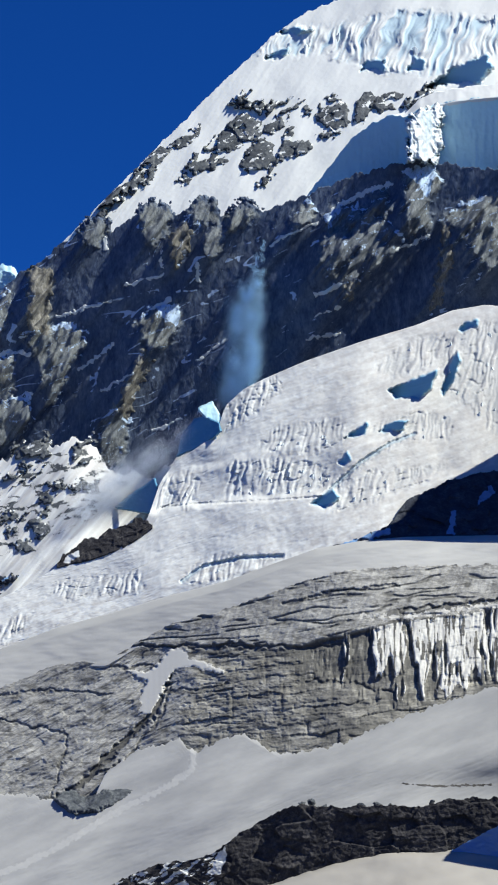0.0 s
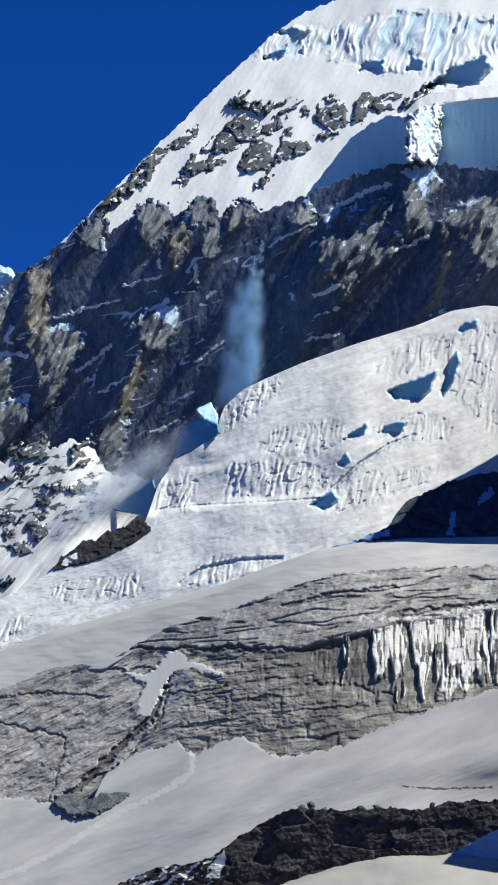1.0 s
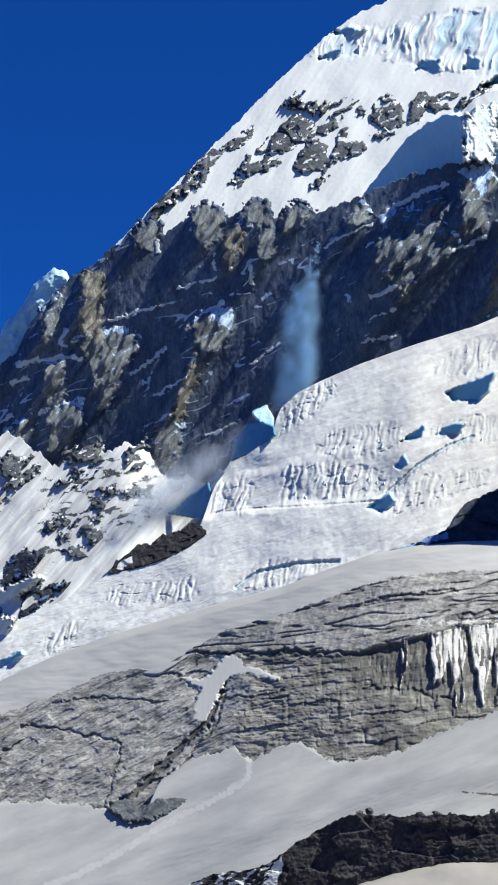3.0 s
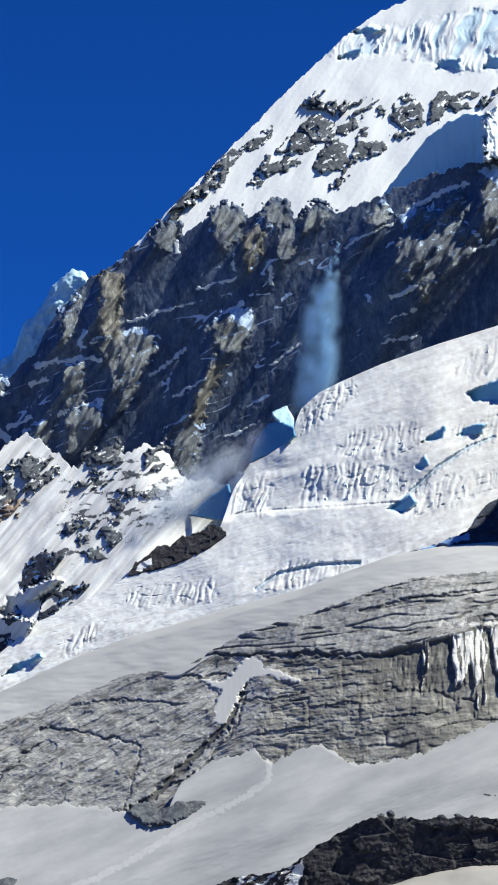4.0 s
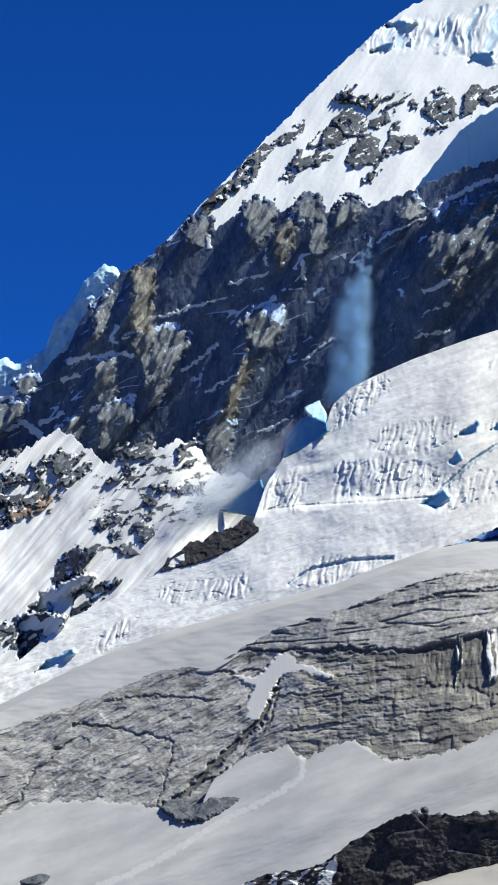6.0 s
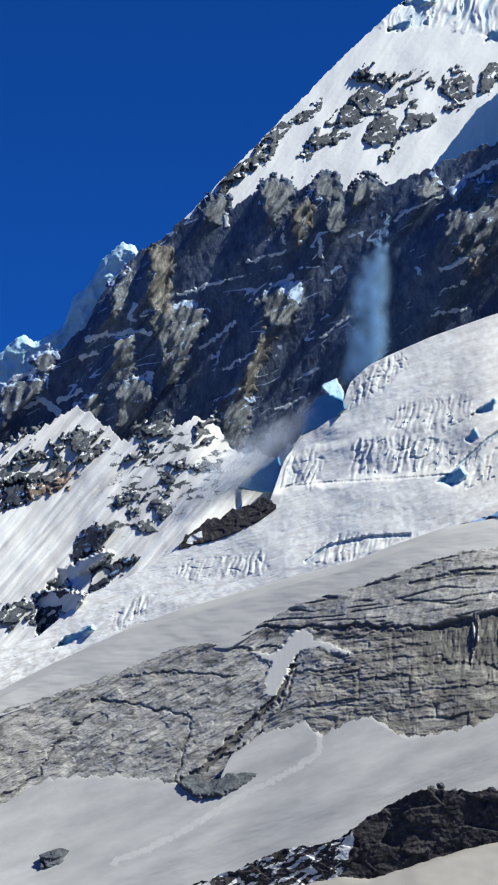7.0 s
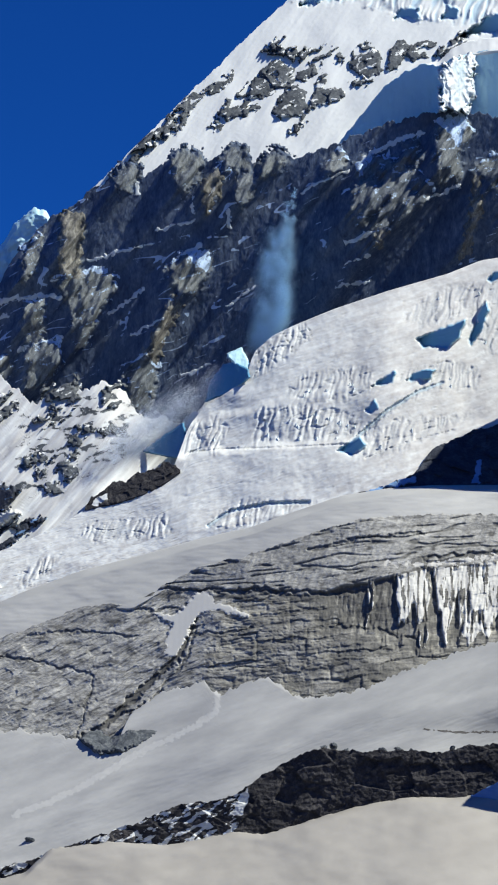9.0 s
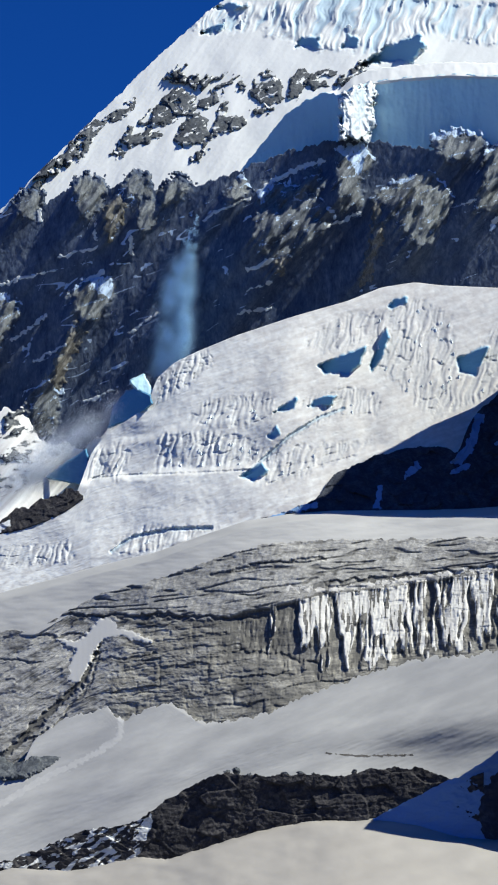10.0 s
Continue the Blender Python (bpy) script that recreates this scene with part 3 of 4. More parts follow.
# ---- the hanging ice cliff under the summit ----
ICE_TOP = [(540, 350), (590, 288), (622, 245), (655, 222), (690, 203), (722, 207), (738, 196), (775, 185), (807, 178), (860, 172), (917, 167), (1000, 168), (1100, 174)]


def ice_cliff_depth(x, y):
    d = wall_base(x, y) + 26 - 0.14 * (x - 750) + 22 * smooth(738, 770, x) + 6 * smooth(725, 705, x)
    return d - 0.8 * ridged(x / 26, y / 120, 3, 73, 0.5) - 0.5 * fbm(x / 7, y / 11, 3, 74)


ice_cliff = sheet("ice_cliff", 542, 1090, ICE_TOP, lambda x: line(WALL_TOP, x) + 6 + 6 * grain(x / 30, x * 0, 9), ice_cliff_depth, ice_blue_shaded, step=1.8, rough=5, seed=8, thick=60)
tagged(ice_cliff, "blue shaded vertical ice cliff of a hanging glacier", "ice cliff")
PILLAR = [(722, 215), (742, 196), (785, 186), (780, 230), (785, 250), (770, 292), (745, 285), (722, 285)]
outcrop("ice_pillar", lambda x, y: patch(x, y, PILLAR, 3, 5, 71), bounds(PILLAR, 12), lambda x, y, c: ice_cliff_depth(x, y) - c * (16 + 0.42 * (785 - x) + 0.2 * (y - 190) + 3.5 * ridged(x / 14, y / 24, 3, 72)), ice_white, {}, 1.4, ice_cliff)
ledge = sheet("snow_lip", 690, 1090, lambda x: line(ICE_TOP, x) - 22 * smooth(690, 760, x), lambda x: line(ICE_TOP, x) + 3, lambda x, y: wall_base(x, y) + 48 - 0.14 * (x - 750) + 1.4 * (line(ICE_TOP, x) - y) - 2 * fbm(x / 20, y / 20, 3, 77), slope_mat,
              {"snow": one, "dirt_shade": zero, "warm": zero}, 2.0, rough=3, seed=9)
tagged(ledge, "bright snow lip lying on top of the ice cliff", "snow slope", kind="structure")

# ---- the cornice on the far ridge ----
CORNICE_TOP = [(-260, 690), (-214, 661), (-185, 632), (-172, 630), (-150, 640), (-120, 625), (-100, 612), (-92, 586), (-80, 558), (-64, 550), (-50, 528), (-34, 502), (-18, 484), (4, 468), (26, 471), (34, 492), (40, 505)]
cornice = sheet("snow_cornice", -250, 40, CORNICE_TOP, lambda x: line(WALL_TOP, x) + 16, lambda x, y: wall_base(x, y) + 22 - 0.12 * (x - 40) - 5 * fbm(x / 26, y / 26, 4, 81) + 0.8 * np.maximum(0, line(CORNICE_TOP, x) + 12 - y), ice_blue_shaded, step=1.8, rough=6, seed=10, thick=40)
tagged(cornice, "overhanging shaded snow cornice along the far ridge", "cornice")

# ---- the apron under the wall ----
APRON_TOP = [(-260, 845), (-155, 800), (-80, 755), (-30, 785), (0, 815), (50, 800), (90, 790), (140, 775), (165, 790), (200, 840), (235, 835), (262, 850), (312, 816), (330, 785), (346, 752), (366, 742), (390, 736), (400, 760), (430, 770)]
APRON_ROCKS = [
    [(-122, 823), (-77, 794), (-27, 804), (-22, 828), (-57, 853), (-107, 858)],
    [(-238, 873), (-157, 833), (-107, 848), (-77, 873), (-128, 893), (-178, 883), (-238, 903)],
    [(-168, 888), (-132, 870), (-87, 873), (-98, 896), (-143, 908), (-163, 928)],
    [(-238, 893), (-173, 883), (-168, 926), (-238, 938)],
    [(-143, 1042), (-118, 1022), (-53, 962), (-18, 972), (-38, 1002), (-88, 1032), (-123, 1067)],
    [(-153, 1087), (-118, 1077), (-38, 1032), (32, 1022), (-18, 1057), (-58, 1087), (-98, 1117), (-128, 1147), (-153, 1155)],
    [(-239, 1127), (-178, 1092), (-153, 1102), (-158, 1132), (-198, 1142)],
]
APRON_ROCKS_TOO = [
    [(7, 848), (72, 829), (62, 843), (22, 860)],
    [(23, 794), (82, 774), (87, 814), (52, 829), (27, 819)],
    [(-13, 918), (27, 908), (32, 920), (-3, 928)],
    [(32, 920), (82, 903), (87, 943), (72, 953), (47, 933)],
    [(12, 938), (27, 934), (30, 944), (14, 948)],
    [(122, 858), (157, 853), (162, 866), (127, 870)],
    [(87, 858), (107, 853), (110, 864), (94, 868)],
    [(72, 880), (97, 878), (94, 890), (74, 892)],
    [(-239, 1212), (-158, 1177), (-133, 1175), (-169, 1197), (-239, 1232)],
    [(127, 794), (160, 771), (167, 804), (147, 824), (132, 819)],
    [(-207, 828), (-157, 793), (-147, 803), (-192, 843)],
    [(22, 962), (52, 958), (57, 972), (27, 979)],
]


APRON_STREWN = [(-20, 840), (60, 800), (190, 780), (245, 835), (225, 870), (150, 930), (60, 960), (-30, 1000)]


def apron_depth(x, y):
    d = apron_base(x, y) - 4 * fbm(x / 120, y / 150, 3, 53) - 2.0 * fbm((x + 0.9 * y) / 22, (y - x) / 300, 5, 54, 0.6)
    d = face(apron_base, d, x, y, [(-150, 1080), (-100, 1075), (-60, 1085), (-100, 1140), (-148, 1158)], -0.5, 0, 8, 4, 4, 57)
    d = face(apron_base, d, x, y, [(-130, 1072), (-110, 1045), (-40, 1008), (-18, 1012), (-60, 1042), (-118, 1077)], -0.5, 0, 6, 4, 4, 58)
    return d


apron = sheet("snow_apron", -250, 420, APRON_TOP, level(1270), apron_depth, slope_mat, {"snow": lambda x, y: 1 - 0.9 * smooth(0.17, 0.27, fbm(x / 30, (y + 0.2 * x) / 11, 4, 51, 0.6)) * patch(x, y, APRON_STREWN, 25), "dirt_shade": lambda x, y: np.clip(0.42 + 1.1 * fbm((x + 0.9 * y) / 16, (y - x) / 260, 4, 59, 0.6), 0, 0.8), "warm": zero, "ice": zero}, 1.8, rough=12, seed=20)
tagged(apron, "snow apron strewn with rocks under the wall", "snow slope", kind="structure")

for k, outline in enumerate(APRON_ROCKS):
    # Outlines 3 to 5 take the rock and snow with shade in their colour.
    crag(outline, apron_depth, 700 + 10 * k, "broken dark rock outcrop on the snow apron", 4 if k == 4 else 7, 10, 0.3 if k == 4 else 0.02 if k == 5 else 0.10, 20 if k == 4 else 9 if k == 5 else 3, 0.8 if k == 2 else 0.0, -0.28 if k == 4 else -0.09 if k == 5 else 0.07, shade_mat if k in (3, 4, 5) else slope_mat)
for k, outline in enumerate(APRON_ROCKS_TOO):
    crag(outline, apron_depth, 800 + 10 * k, "small dark rock outcrop on the snow apron", 6, 10, 0.12, 3)

# ---- the icefall ----
SERAC_ZONES = [
    [(395, 725), (430, 690), (490, 668), (500, 690), (470, 715), (400, 765)], [(668, 655), (700, 620), (740, 600), (790, 590), (800, 620), (760, 650), (700, 672)],
    [(790, 600), (830, 570), (880, 570), (925, 605), (945, 700), (880, 760), (800, 700), (780, 660)], [(450, 800), (480, 760), (600, 740), (612, 780), (560, 802)],
    [(400, 885), (405, 820), (470, 812), (560, 818), (592, 840), (570, 872), (470, 874)], [(278, 902), (280, 850), (340, 832), (352, 860), (332, 897)],
    [(555, 892), (600, 850), (640, 818), (700, 790), (730, 728), (742, 770), (660, 802), (620, 850), (600, 888)],
]
SERAC_ZONES_TOO = [
    [(588, 906), (600, 870), (650, 838), (785, 826), (700, 872), (640, 897)], [(656, 762), (690, 745), (740, 728), (802, 745), (802, 776), (720, 777)],
    [(322, 1036), (350, 1000), (390, 983), (512, 984), (470, 1002), (400, 1027)], [(90, 1050), (110, 1030), (250, 1015), (255, 1045), (130, 1060)],
    [(857, 750), (917, 722), (1007, 622), (1080, 590), (1080, 690), (957, 764), (897, 784)], [(-20, 1130), (20, 1095), (60, 1090), (30, 1125), (-15, 1150)],
]
HOLLOWS = [
    [(688, 692), (702, 684), (777, 653), (762, 690), (742, 705), (700, 706)], [(610, 777), (630, 760), (652, 748), (646, 770)], [(550, 892), (590, 865), (602, 880), (575, 900)],
    [(938, 675), (990, 652), (997, 652), (972, 705), (942, 700)], [(672, 765), (690, 748), (722, 745), (715, 760), (685, 766)], [(600, 820), (615, 800), (622, 815), (608, 825)],
    [(812, 585), (826, 570), (845, 566), (846, 576), (820, 588)], [(780, 690), (800, 640), (812, 620), (815, 640), (800, 680), (785, 700)], [(-122, 1180), (-100, 1160), (-55, 1140), (-50, 1148), (-95, 1172)],
]


CREVASSES = [([(560, 890), (600, 854), (640, 818), (690, 786), (736, 768)], 4.5), ([(322, 1030), (360, 1003), (430, 988), (500, 985)], 4.5), ([(282, 900), (340, 893), (480, 886), (566, 880)], 2.4), ([(600, 905), (660, 880), (760, 852)], 2.4)]


def serac_cover(x, y):
    c = zero(x, y)
    for i, outline in enumerate(SERAC_ZONES + SERAC_ZONES_TOO):
        c = np.maximum(c, patch(x, y, outline, 7, 5, 180 + i))
    return c


def serac_cuts(x, y):
    """Fluting of the ice, the slots between its towers and the breaks across them."""
    wander = x + 0.22 * y + 9 * fbm(x / 40, y / 40, 2, 63)
    towers = np.minimum(np.abs(grain(wander / 11, y / 75, 75)) * 3.0, 1) * (0.75 + 0.25 * np.minimum(np.abs(grain(wander / 6, y / 50, 79)) * 3.5, 1))
    break_ = smooth(0.07, 0.02, np.abs(grain(x / 60, (y + 0.32 * x) / 22, 77))) * smooth(-0.05, 0.2, fbm(x / 26, y / 20, 2, 78))
    return towers, 1 - towers, break_


def icefall_full(x, y):
    d = icefall_depth(x, y) - 5 * fbm((x - 0.3 * y) / 170, y / 120, 2, 61) - 1.0 * fbm((x - 0.5 * y) / 50, (y + 0.45 * x) / 26, 4, 62) - 0.2 * fbm(x / 12, y / 9, 3, 74, 0.6)
    # terraces: level snow above, a broken drop below
    for x0, y0, x1, y1, drop in ((275, 830, 600, 745, 6), (275, 885, 590, 850, 10), (590, 880, 800, 820, 8), (670, 655, 800, 590, 7), (650, 770, 810, 735, 5), (320, 1010, 520, 970, 6)):
        run = y0 + (y1 - y0) * (x - x0) / (x1 - x0) - y + 9 * fbm(x / 50, y / 90, 3, int(x0 + y0))
        reach = smooth(x0 - 40, x0 + 30, x) * smooth(x1 + 40, x1 - 30, x)
        d = d + drop * reach * (smooth(-28, -10, run) - smooth(-10, 90, run))
    c = serac_cover(x, y)
    towers, groove, break_ = serac_cuts(x, y)
    h, joint = facets((x + 0.22 * y) / 13, y / 30, 65)
    d = d - c * ((1.9 + 1.6 * fbm(x / 60, y / 60, 2, 70)) * towers - 1.1 + 1.2 * h - 1.4 * break_)
    lattice = patch(x, y, SERAC_ZONES[0], 6, 4, 66)
    d = d + lattice * 3.5 * smooth(1.2, 1.6, ridged((x - y) / 20, (x + y) / 40, 2, 67))
    for i, outline in enumerate(HOLLOWS):
        d = face(icefall_depth, d, x, y, outline, -0.42, 0.06, -2, 2.5, 1.5, 200 + i)
    for i, (pts, wide) in enumerate(CREVASSES):
        d = d + 0.9 * wide * stroke(x, y, pts, wide, 1.0, 270 + i)
    # thin wind crusts and crevasse lines
    crack = ridged((x - 0.3 * y) / 120, (y + 0.35 * x) / 26, 2, 68)
    return d + 0.4 * smooth(1.34, 1.44, crack) - 0.3 * fbm(x / 9, (y + 0.3 * x) / 4, 3, 69)


# Soiled snow, shade painted into the slots, and greyer to the right.
def icefall_dirt_shade(x, y):
    low = smooth(930, 1040, y + 0.25 * (x - 500))
    return np.clip(0.20 + 0.55 * smooth(400, 760, x) + 0.2 * low + (0.6 * fbm(x / 60, (y + 0.35 * x) / 9, 5, 71, 0.6) + 0.6 * fbm(x / 16, (y + 0.3 * x) / 9, 4, 73, 0.6)) * (0.7 + low) + serac_cover(x, y) * (0.5 * fbm((x + 0.22 * y) / 5, y / 50, 3, 72) + 0.5 * serac_cuts(x, y)[1]), 0, 1)


# Bared blue ice, with shade painted into hollows, crevasses and slots.
def icefall_ice_shade(x, y):
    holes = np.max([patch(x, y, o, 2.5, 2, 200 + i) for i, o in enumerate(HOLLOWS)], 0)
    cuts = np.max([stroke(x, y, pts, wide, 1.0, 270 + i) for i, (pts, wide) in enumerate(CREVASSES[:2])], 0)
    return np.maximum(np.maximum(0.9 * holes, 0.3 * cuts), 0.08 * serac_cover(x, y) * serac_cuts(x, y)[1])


icefall = sheet("icefall", -250, 1090, ICEFALL_TOP, lambda x: line(DOME, x) + 25, icefall_full, slope_mat, {"snow": one, "dirt_shade": icefall_dirt_shade, "warm": zero, "ice": icefall_ice_shade}, 1.8)
tagged(icefall, "white crevassed icefall of a hanging glacier", "glacier")
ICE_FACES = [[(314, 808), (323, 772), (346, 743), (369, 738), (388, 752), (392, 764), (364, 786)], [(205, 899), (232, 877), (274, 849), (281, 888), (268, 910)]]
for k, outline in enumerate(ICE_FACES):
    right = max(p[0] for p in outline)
    side = outcrop("ice_face", lambda x, y: patch(x, y, outline, 1.2, 1, 280 + k), bounds(outline, 8), lambda x, y, c: icefall_depth(x, y) + 2 + 0.35 * (right - x) + 0.5 * (y - 820) * 0.3 - 1.2 * fbm(x / 16, y / 20, 3, 282), ice_shaded, {}, 1.5, icefall, 7)
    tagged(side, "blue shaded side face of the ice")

BLOCK = [(352, 724), (376, 713), (391, 742), (386, 760), (368, 744)]
block = outcrop("ice_block", lambda x, y: patch(x, y, BLOCK, 1.5, 1.5, 290), bounds(BLOCK, 6), lambda x, y, c: icefall_depth(x, y) - 1 + 0.25 * (x - 370) - 0.8 * fbm(x / 10, y / 10, 3, 291), ice_blue_shaded, {}, 1.2, icefall, 8)
tagged(block, "pale blue shaded block of ice on the glacier edge")

# ---- rock step at the foot of the apron ----
step_rock = sheet("rock_outcrop", 100, 270, [(100, 1004), (106, 988), (150, 957), (205, 936), (240, 922), (258, 917), (270, 932)], [(100, 1006), (160, 992), (215, 972), (250, 950), (270, 933)],
                  lambda x, y: icefall_depth(x, y) - 2 - 0.03 * (x - 185) - 1.5 * facets((x - y) / 22, (y + 0.4 * x) / 10, 85)[0] - 0.6 * fbm(x / 7, y / 7, 3, 86), band_mat, {"snow": lambda x, y: patch(x, y, [(112, 995), (120, 985), (140, 975), (142, 985), (118, 1000)], 2, 2, 87), "dirt_shade": zero}, 1.6, rough=8, seed=33)
tagged(step_rock, "dark brown rock outcrop between two snow slopes", "rock")

# ---- the shaded spur beside the icefall ----
SPUR_TOP = [(585, 968), (640, 952), (690, 930), (706, 905), (720, 886), (757, 868), (800, 850), (857, 836), (917, 833), (945, 848), (958, 800), (975, 772), (1045, 712), (1100, 665)]
SPUR_SNOW = [[(928, 862), (945, 845), (962, 820), (975, 775), (990, 775), (972, 835), (950, 866)], [(845, 895), (880, 872), (868, 862), (850, 882)],
             [(792, 945), (800, 905), (808, 905), (806, 945)], [(925, 885), (945, 865), (975, 860), (950, 880)], [(1000, 830), (1030, 815), (1035, 825)], [(600, 965), (640, 948), (690, 935), (690, 945), (640, 958)]]
# The spur's rock and snow carry their shade in the colour.
spur = sheet("rock_spur", 585, 1090, SPUR_TOP, lambda x: line(DOME, x) + 20, lambda x, y: spur_depth(x, y) - 3 * facets(x / 24, y / 20, 91)[0] - 3 * fbm(x / 30, y / 30, 4, 92), shade_mat,
             {"snow": lambda x, y: np.max([patch(x, y, o, 3, 3, 210 + i) for i, o in enumerate(SPUR_SNOW)], 0), "dirt_shade": zero}, 1.8, rough=5, seed=35)
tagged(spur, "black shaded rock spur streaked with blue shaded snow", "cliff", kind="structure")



def unseen_ridge(name, edge, depth, foot_y, x0, reach, label):
    """A rock ridge out of view, added beside the slope to cast shade; as high as the edge of its shade on the slope
    asks for.
    """
    q = np.array(edge, float)
    at = spot(q[:, 0], q[:, 1], depth(q[:, 0], q[:, 1]))
    crest = []
    for p in at:
        t = 0.0
        while True:
            v = p + np.array(SUN) * t - np.array([0, 0, EYE])
            d = v[1] * CP + v[2] * SP
            if 441 + v[0] / d * 4000 > x0 + 22:
                break
            t += 1.0
        crest.append((d, 784 - (v[2] * CP - v[1] * SP) / d * 4000))
    crest.sort()
    crest = [(crest[0][0] - reach - 5, foot_y), (crest[0][0] - reach, crest[0][1])] + crest + [(crest[-1][0] + 70, crest[-1][1] + 50)]
    ds = np.arange(crest[0][0], crest[-1][0], 3.0)
    top = np.interp(ds, [c[0] for c in crest], [c[1] for c in crest])
    D, k = np.meshgrid(ds, np.linspace(0, 1, 40), indexing="ij")
    over = np.where(k < 0.4, k / 0.4, (1 - k) / 0.6)
    Y = foot_y + 60 + (top[:, None] - foot_y - 60) * over
    X = x0 + np.where(k < 0.4, 22 * k / 0.4, 22 + 330 * (k - 0.4) / 0.6) + 4 * fbm(D / 30, k * 9, 4, 153)
    P = spot(X, Y, D)
    h, w = D.shape
    ids = np.arange(h * w).reshape(h, w)
    faces = np.stack([ids[:-1, :-1], ids[1:, :-1], ids[1:, 1:], ids[:-1, 1:]], -1).reshape(-1, 4)
    ob = new(name, mesh_of(name, P.reshape(-1, 3), faces, band_mat, {"snow": np.zeros(h * w), "dirt_shade": np.zeros(h * w)}))
    return tagged(ob, label, "cliff", kind="structure")


unseen_ridge("unseen_rock_ridge", [(640, 955), (690, 928), (720, 884), (757, 862), (807, 838), (857, 812), (907, 787), (957, 762), (1000, 732), (1045, 700)], icefall_depth, 980, 1075, 16, "added dark rock ridge out of view, shading the icefall's side")


def gully_depth(x, y):
    return 1618 + 0.15 * (1512 - y)


unseen_ridge("unseen_rock_ridge", [(795, 1498), (835, 1478), (868, 1460), (930, 1428), (968, 1411), (1020, 1375), (1050, 1352)], gully_depth, 1540, 1072, 16, "added dark rock ridge out of view, shading the lower gully")

# ---- the snow dome ----
dome = sheet("snow_dome", -250, 1090, DOME, lambda x: line(CLIFF_TOP, x) + 8, lambda x, y: dome_depth(x, y) - 2 * fbm(x / 120, y / 40, 3, 95) - 0.5 * fbm(x / 40, y / 6, 3, 96) + 1.4 * np.maximum(0, line(DOME, x) + 14 - y), low_snow_mat,
             {"snow": one, "dirt_shade": lambda x, y: np.clip(0.35 + 0.35 * fbm((x - y) / 160, (y + 0.18 * x) / 14, 4, 97), 0, 1)}, 2.2)
tagged(dome, "smooth grey old snow rounding over a rock cliff", "snow slope", kind="structure")

# ---- the grey cliff ----
TONGUE = [(225, 1187), (265, 1191), (275, 1178), (290, 1165), (300, 1150), (325, 1150), (335, 1165), (370, 1175), (402, 1190), (385, 1193), (340, 1181), (310, 1186), (297, 1207), (280, 1242), (262, 1266), (248, 1262), (250, 1230),
          (258, 1206), (240, 1199)]
CRACKS = [
    ([(-20, 1272), (30, 1280), (75, 1290), (122, 1302), (112, 1350), (97, 1395), (92, 1413)], 2.5), ([(297, 1190), (277, 1258), (210, 1325), (150, 1385), (100, 1414)], 6), ([(305, 1215), (290, 1262), (225, 1345), (180, 1370)], 3),
    ([(150, 1422), (185, 1405), (235, 1402)], 4), ([(232, 1148), (262, 1141), (330, 1147), (400, 1141), (540, 1147), (600, 1140)], 4), ([(500, 1072), (560, 1056), (640, 1041), (705, 1036)], 3),
]
CRACKS_TOO = [
    ([(300, 1225), (360, 1218), (400, 1212)], 3), ([(0, 1230), (100, 1222), (200, 1230)], 2.5), ([(170, 1180), (230, 1182), (270, 1178)], 3),
    ([(540, 1205), (620, 1210), (700, 1228)], 3), ([(705, 1080), (800, 1075), (900, 1062), (1060, 1045)], 4), ([(-214, 1440), (-150, 1400), (-110, 1340), (-60, 1300)], 2.5), ([(-60, 1270), (0, 1275)], 3),
]


OVERHANG = [(225, 1146), (330, 1150), (430, 1146), (520, 1150), (560, 1136), (640, 1118), (700, 1102), (800, 1090), (900, 1074), (1090, 1046)]
CURTAIN_FOOT = [(530, 1180), (600, 1205), (700, 1252), (760, 1234), (900, 1204), (1090, 1178)]


def below(points, x, y):
    return y - np.interp(x, [p[0] for p in points], [p[1] for p in points])


def curtain_zone(x, y):
    return smooth(-6, 6, below(OVERHANG, x, y)) * smooth(8, -10, below(CURTAIN_FOOT, x, y) + 26 * fbm(x / 15, y / 60, 3, 111)) * smooth(530, 560, x)


def curtains(x, y):
    """1 where a sheet of ice hangs, 0 in the gaps between the sheets."""
    n = fbm((x + 9 * fbm(x / 30, y / 50, 2, 107)) / 30, y / 200, 4, 113, 0.55)
    return smooth(-0.10, 0.16, n + 0.26 * smooth(690, 760, x) - 0.22 * smooth(690, 600, x) - 0.12 - 0.15 * smooth(960, 1010, x))


def bedding(x, y, size, seed):
    """Courses of rock of uneven thickness, each cut into long blocks that stand out more or less."""
    bed = (y + 0.12 * x + 7 * fbm(x / 50, y / 26, 3, seed)) / size
    bed = bed + 0.35 * np.sin(bed * 1.7)
    row = np.floor(bed)
    run = x / (42 * size / 9) + 7.7 * hashed(row, row * 0, seed + 1)
    cell = np.floor(run)
    joint = np.maximum(smooth(0.20, 0.04, np.minimum(bed - row, 1 - bed + row)) * (hashed(row, cell, seed + 3) > 0.35), 0.7 * smooth(0.05, 0.015, np.minimum(run - cell, 1 - run + cell)))
    return hashed(row, cell, seed + 2), joint


def beds(x, y):
    """Thin joints between the beds of the upper cliff."""
    bed = y + 0.13 * x + 6 * fbm(x / 70, y / 30, 2, 115)
    return smooth(0.10, 0.03, np.abs(grain(x / 150, bed / 15, 116))) * smooth(-0.2, 0.1, fbm(x / 60, y / 20, 2, 117))


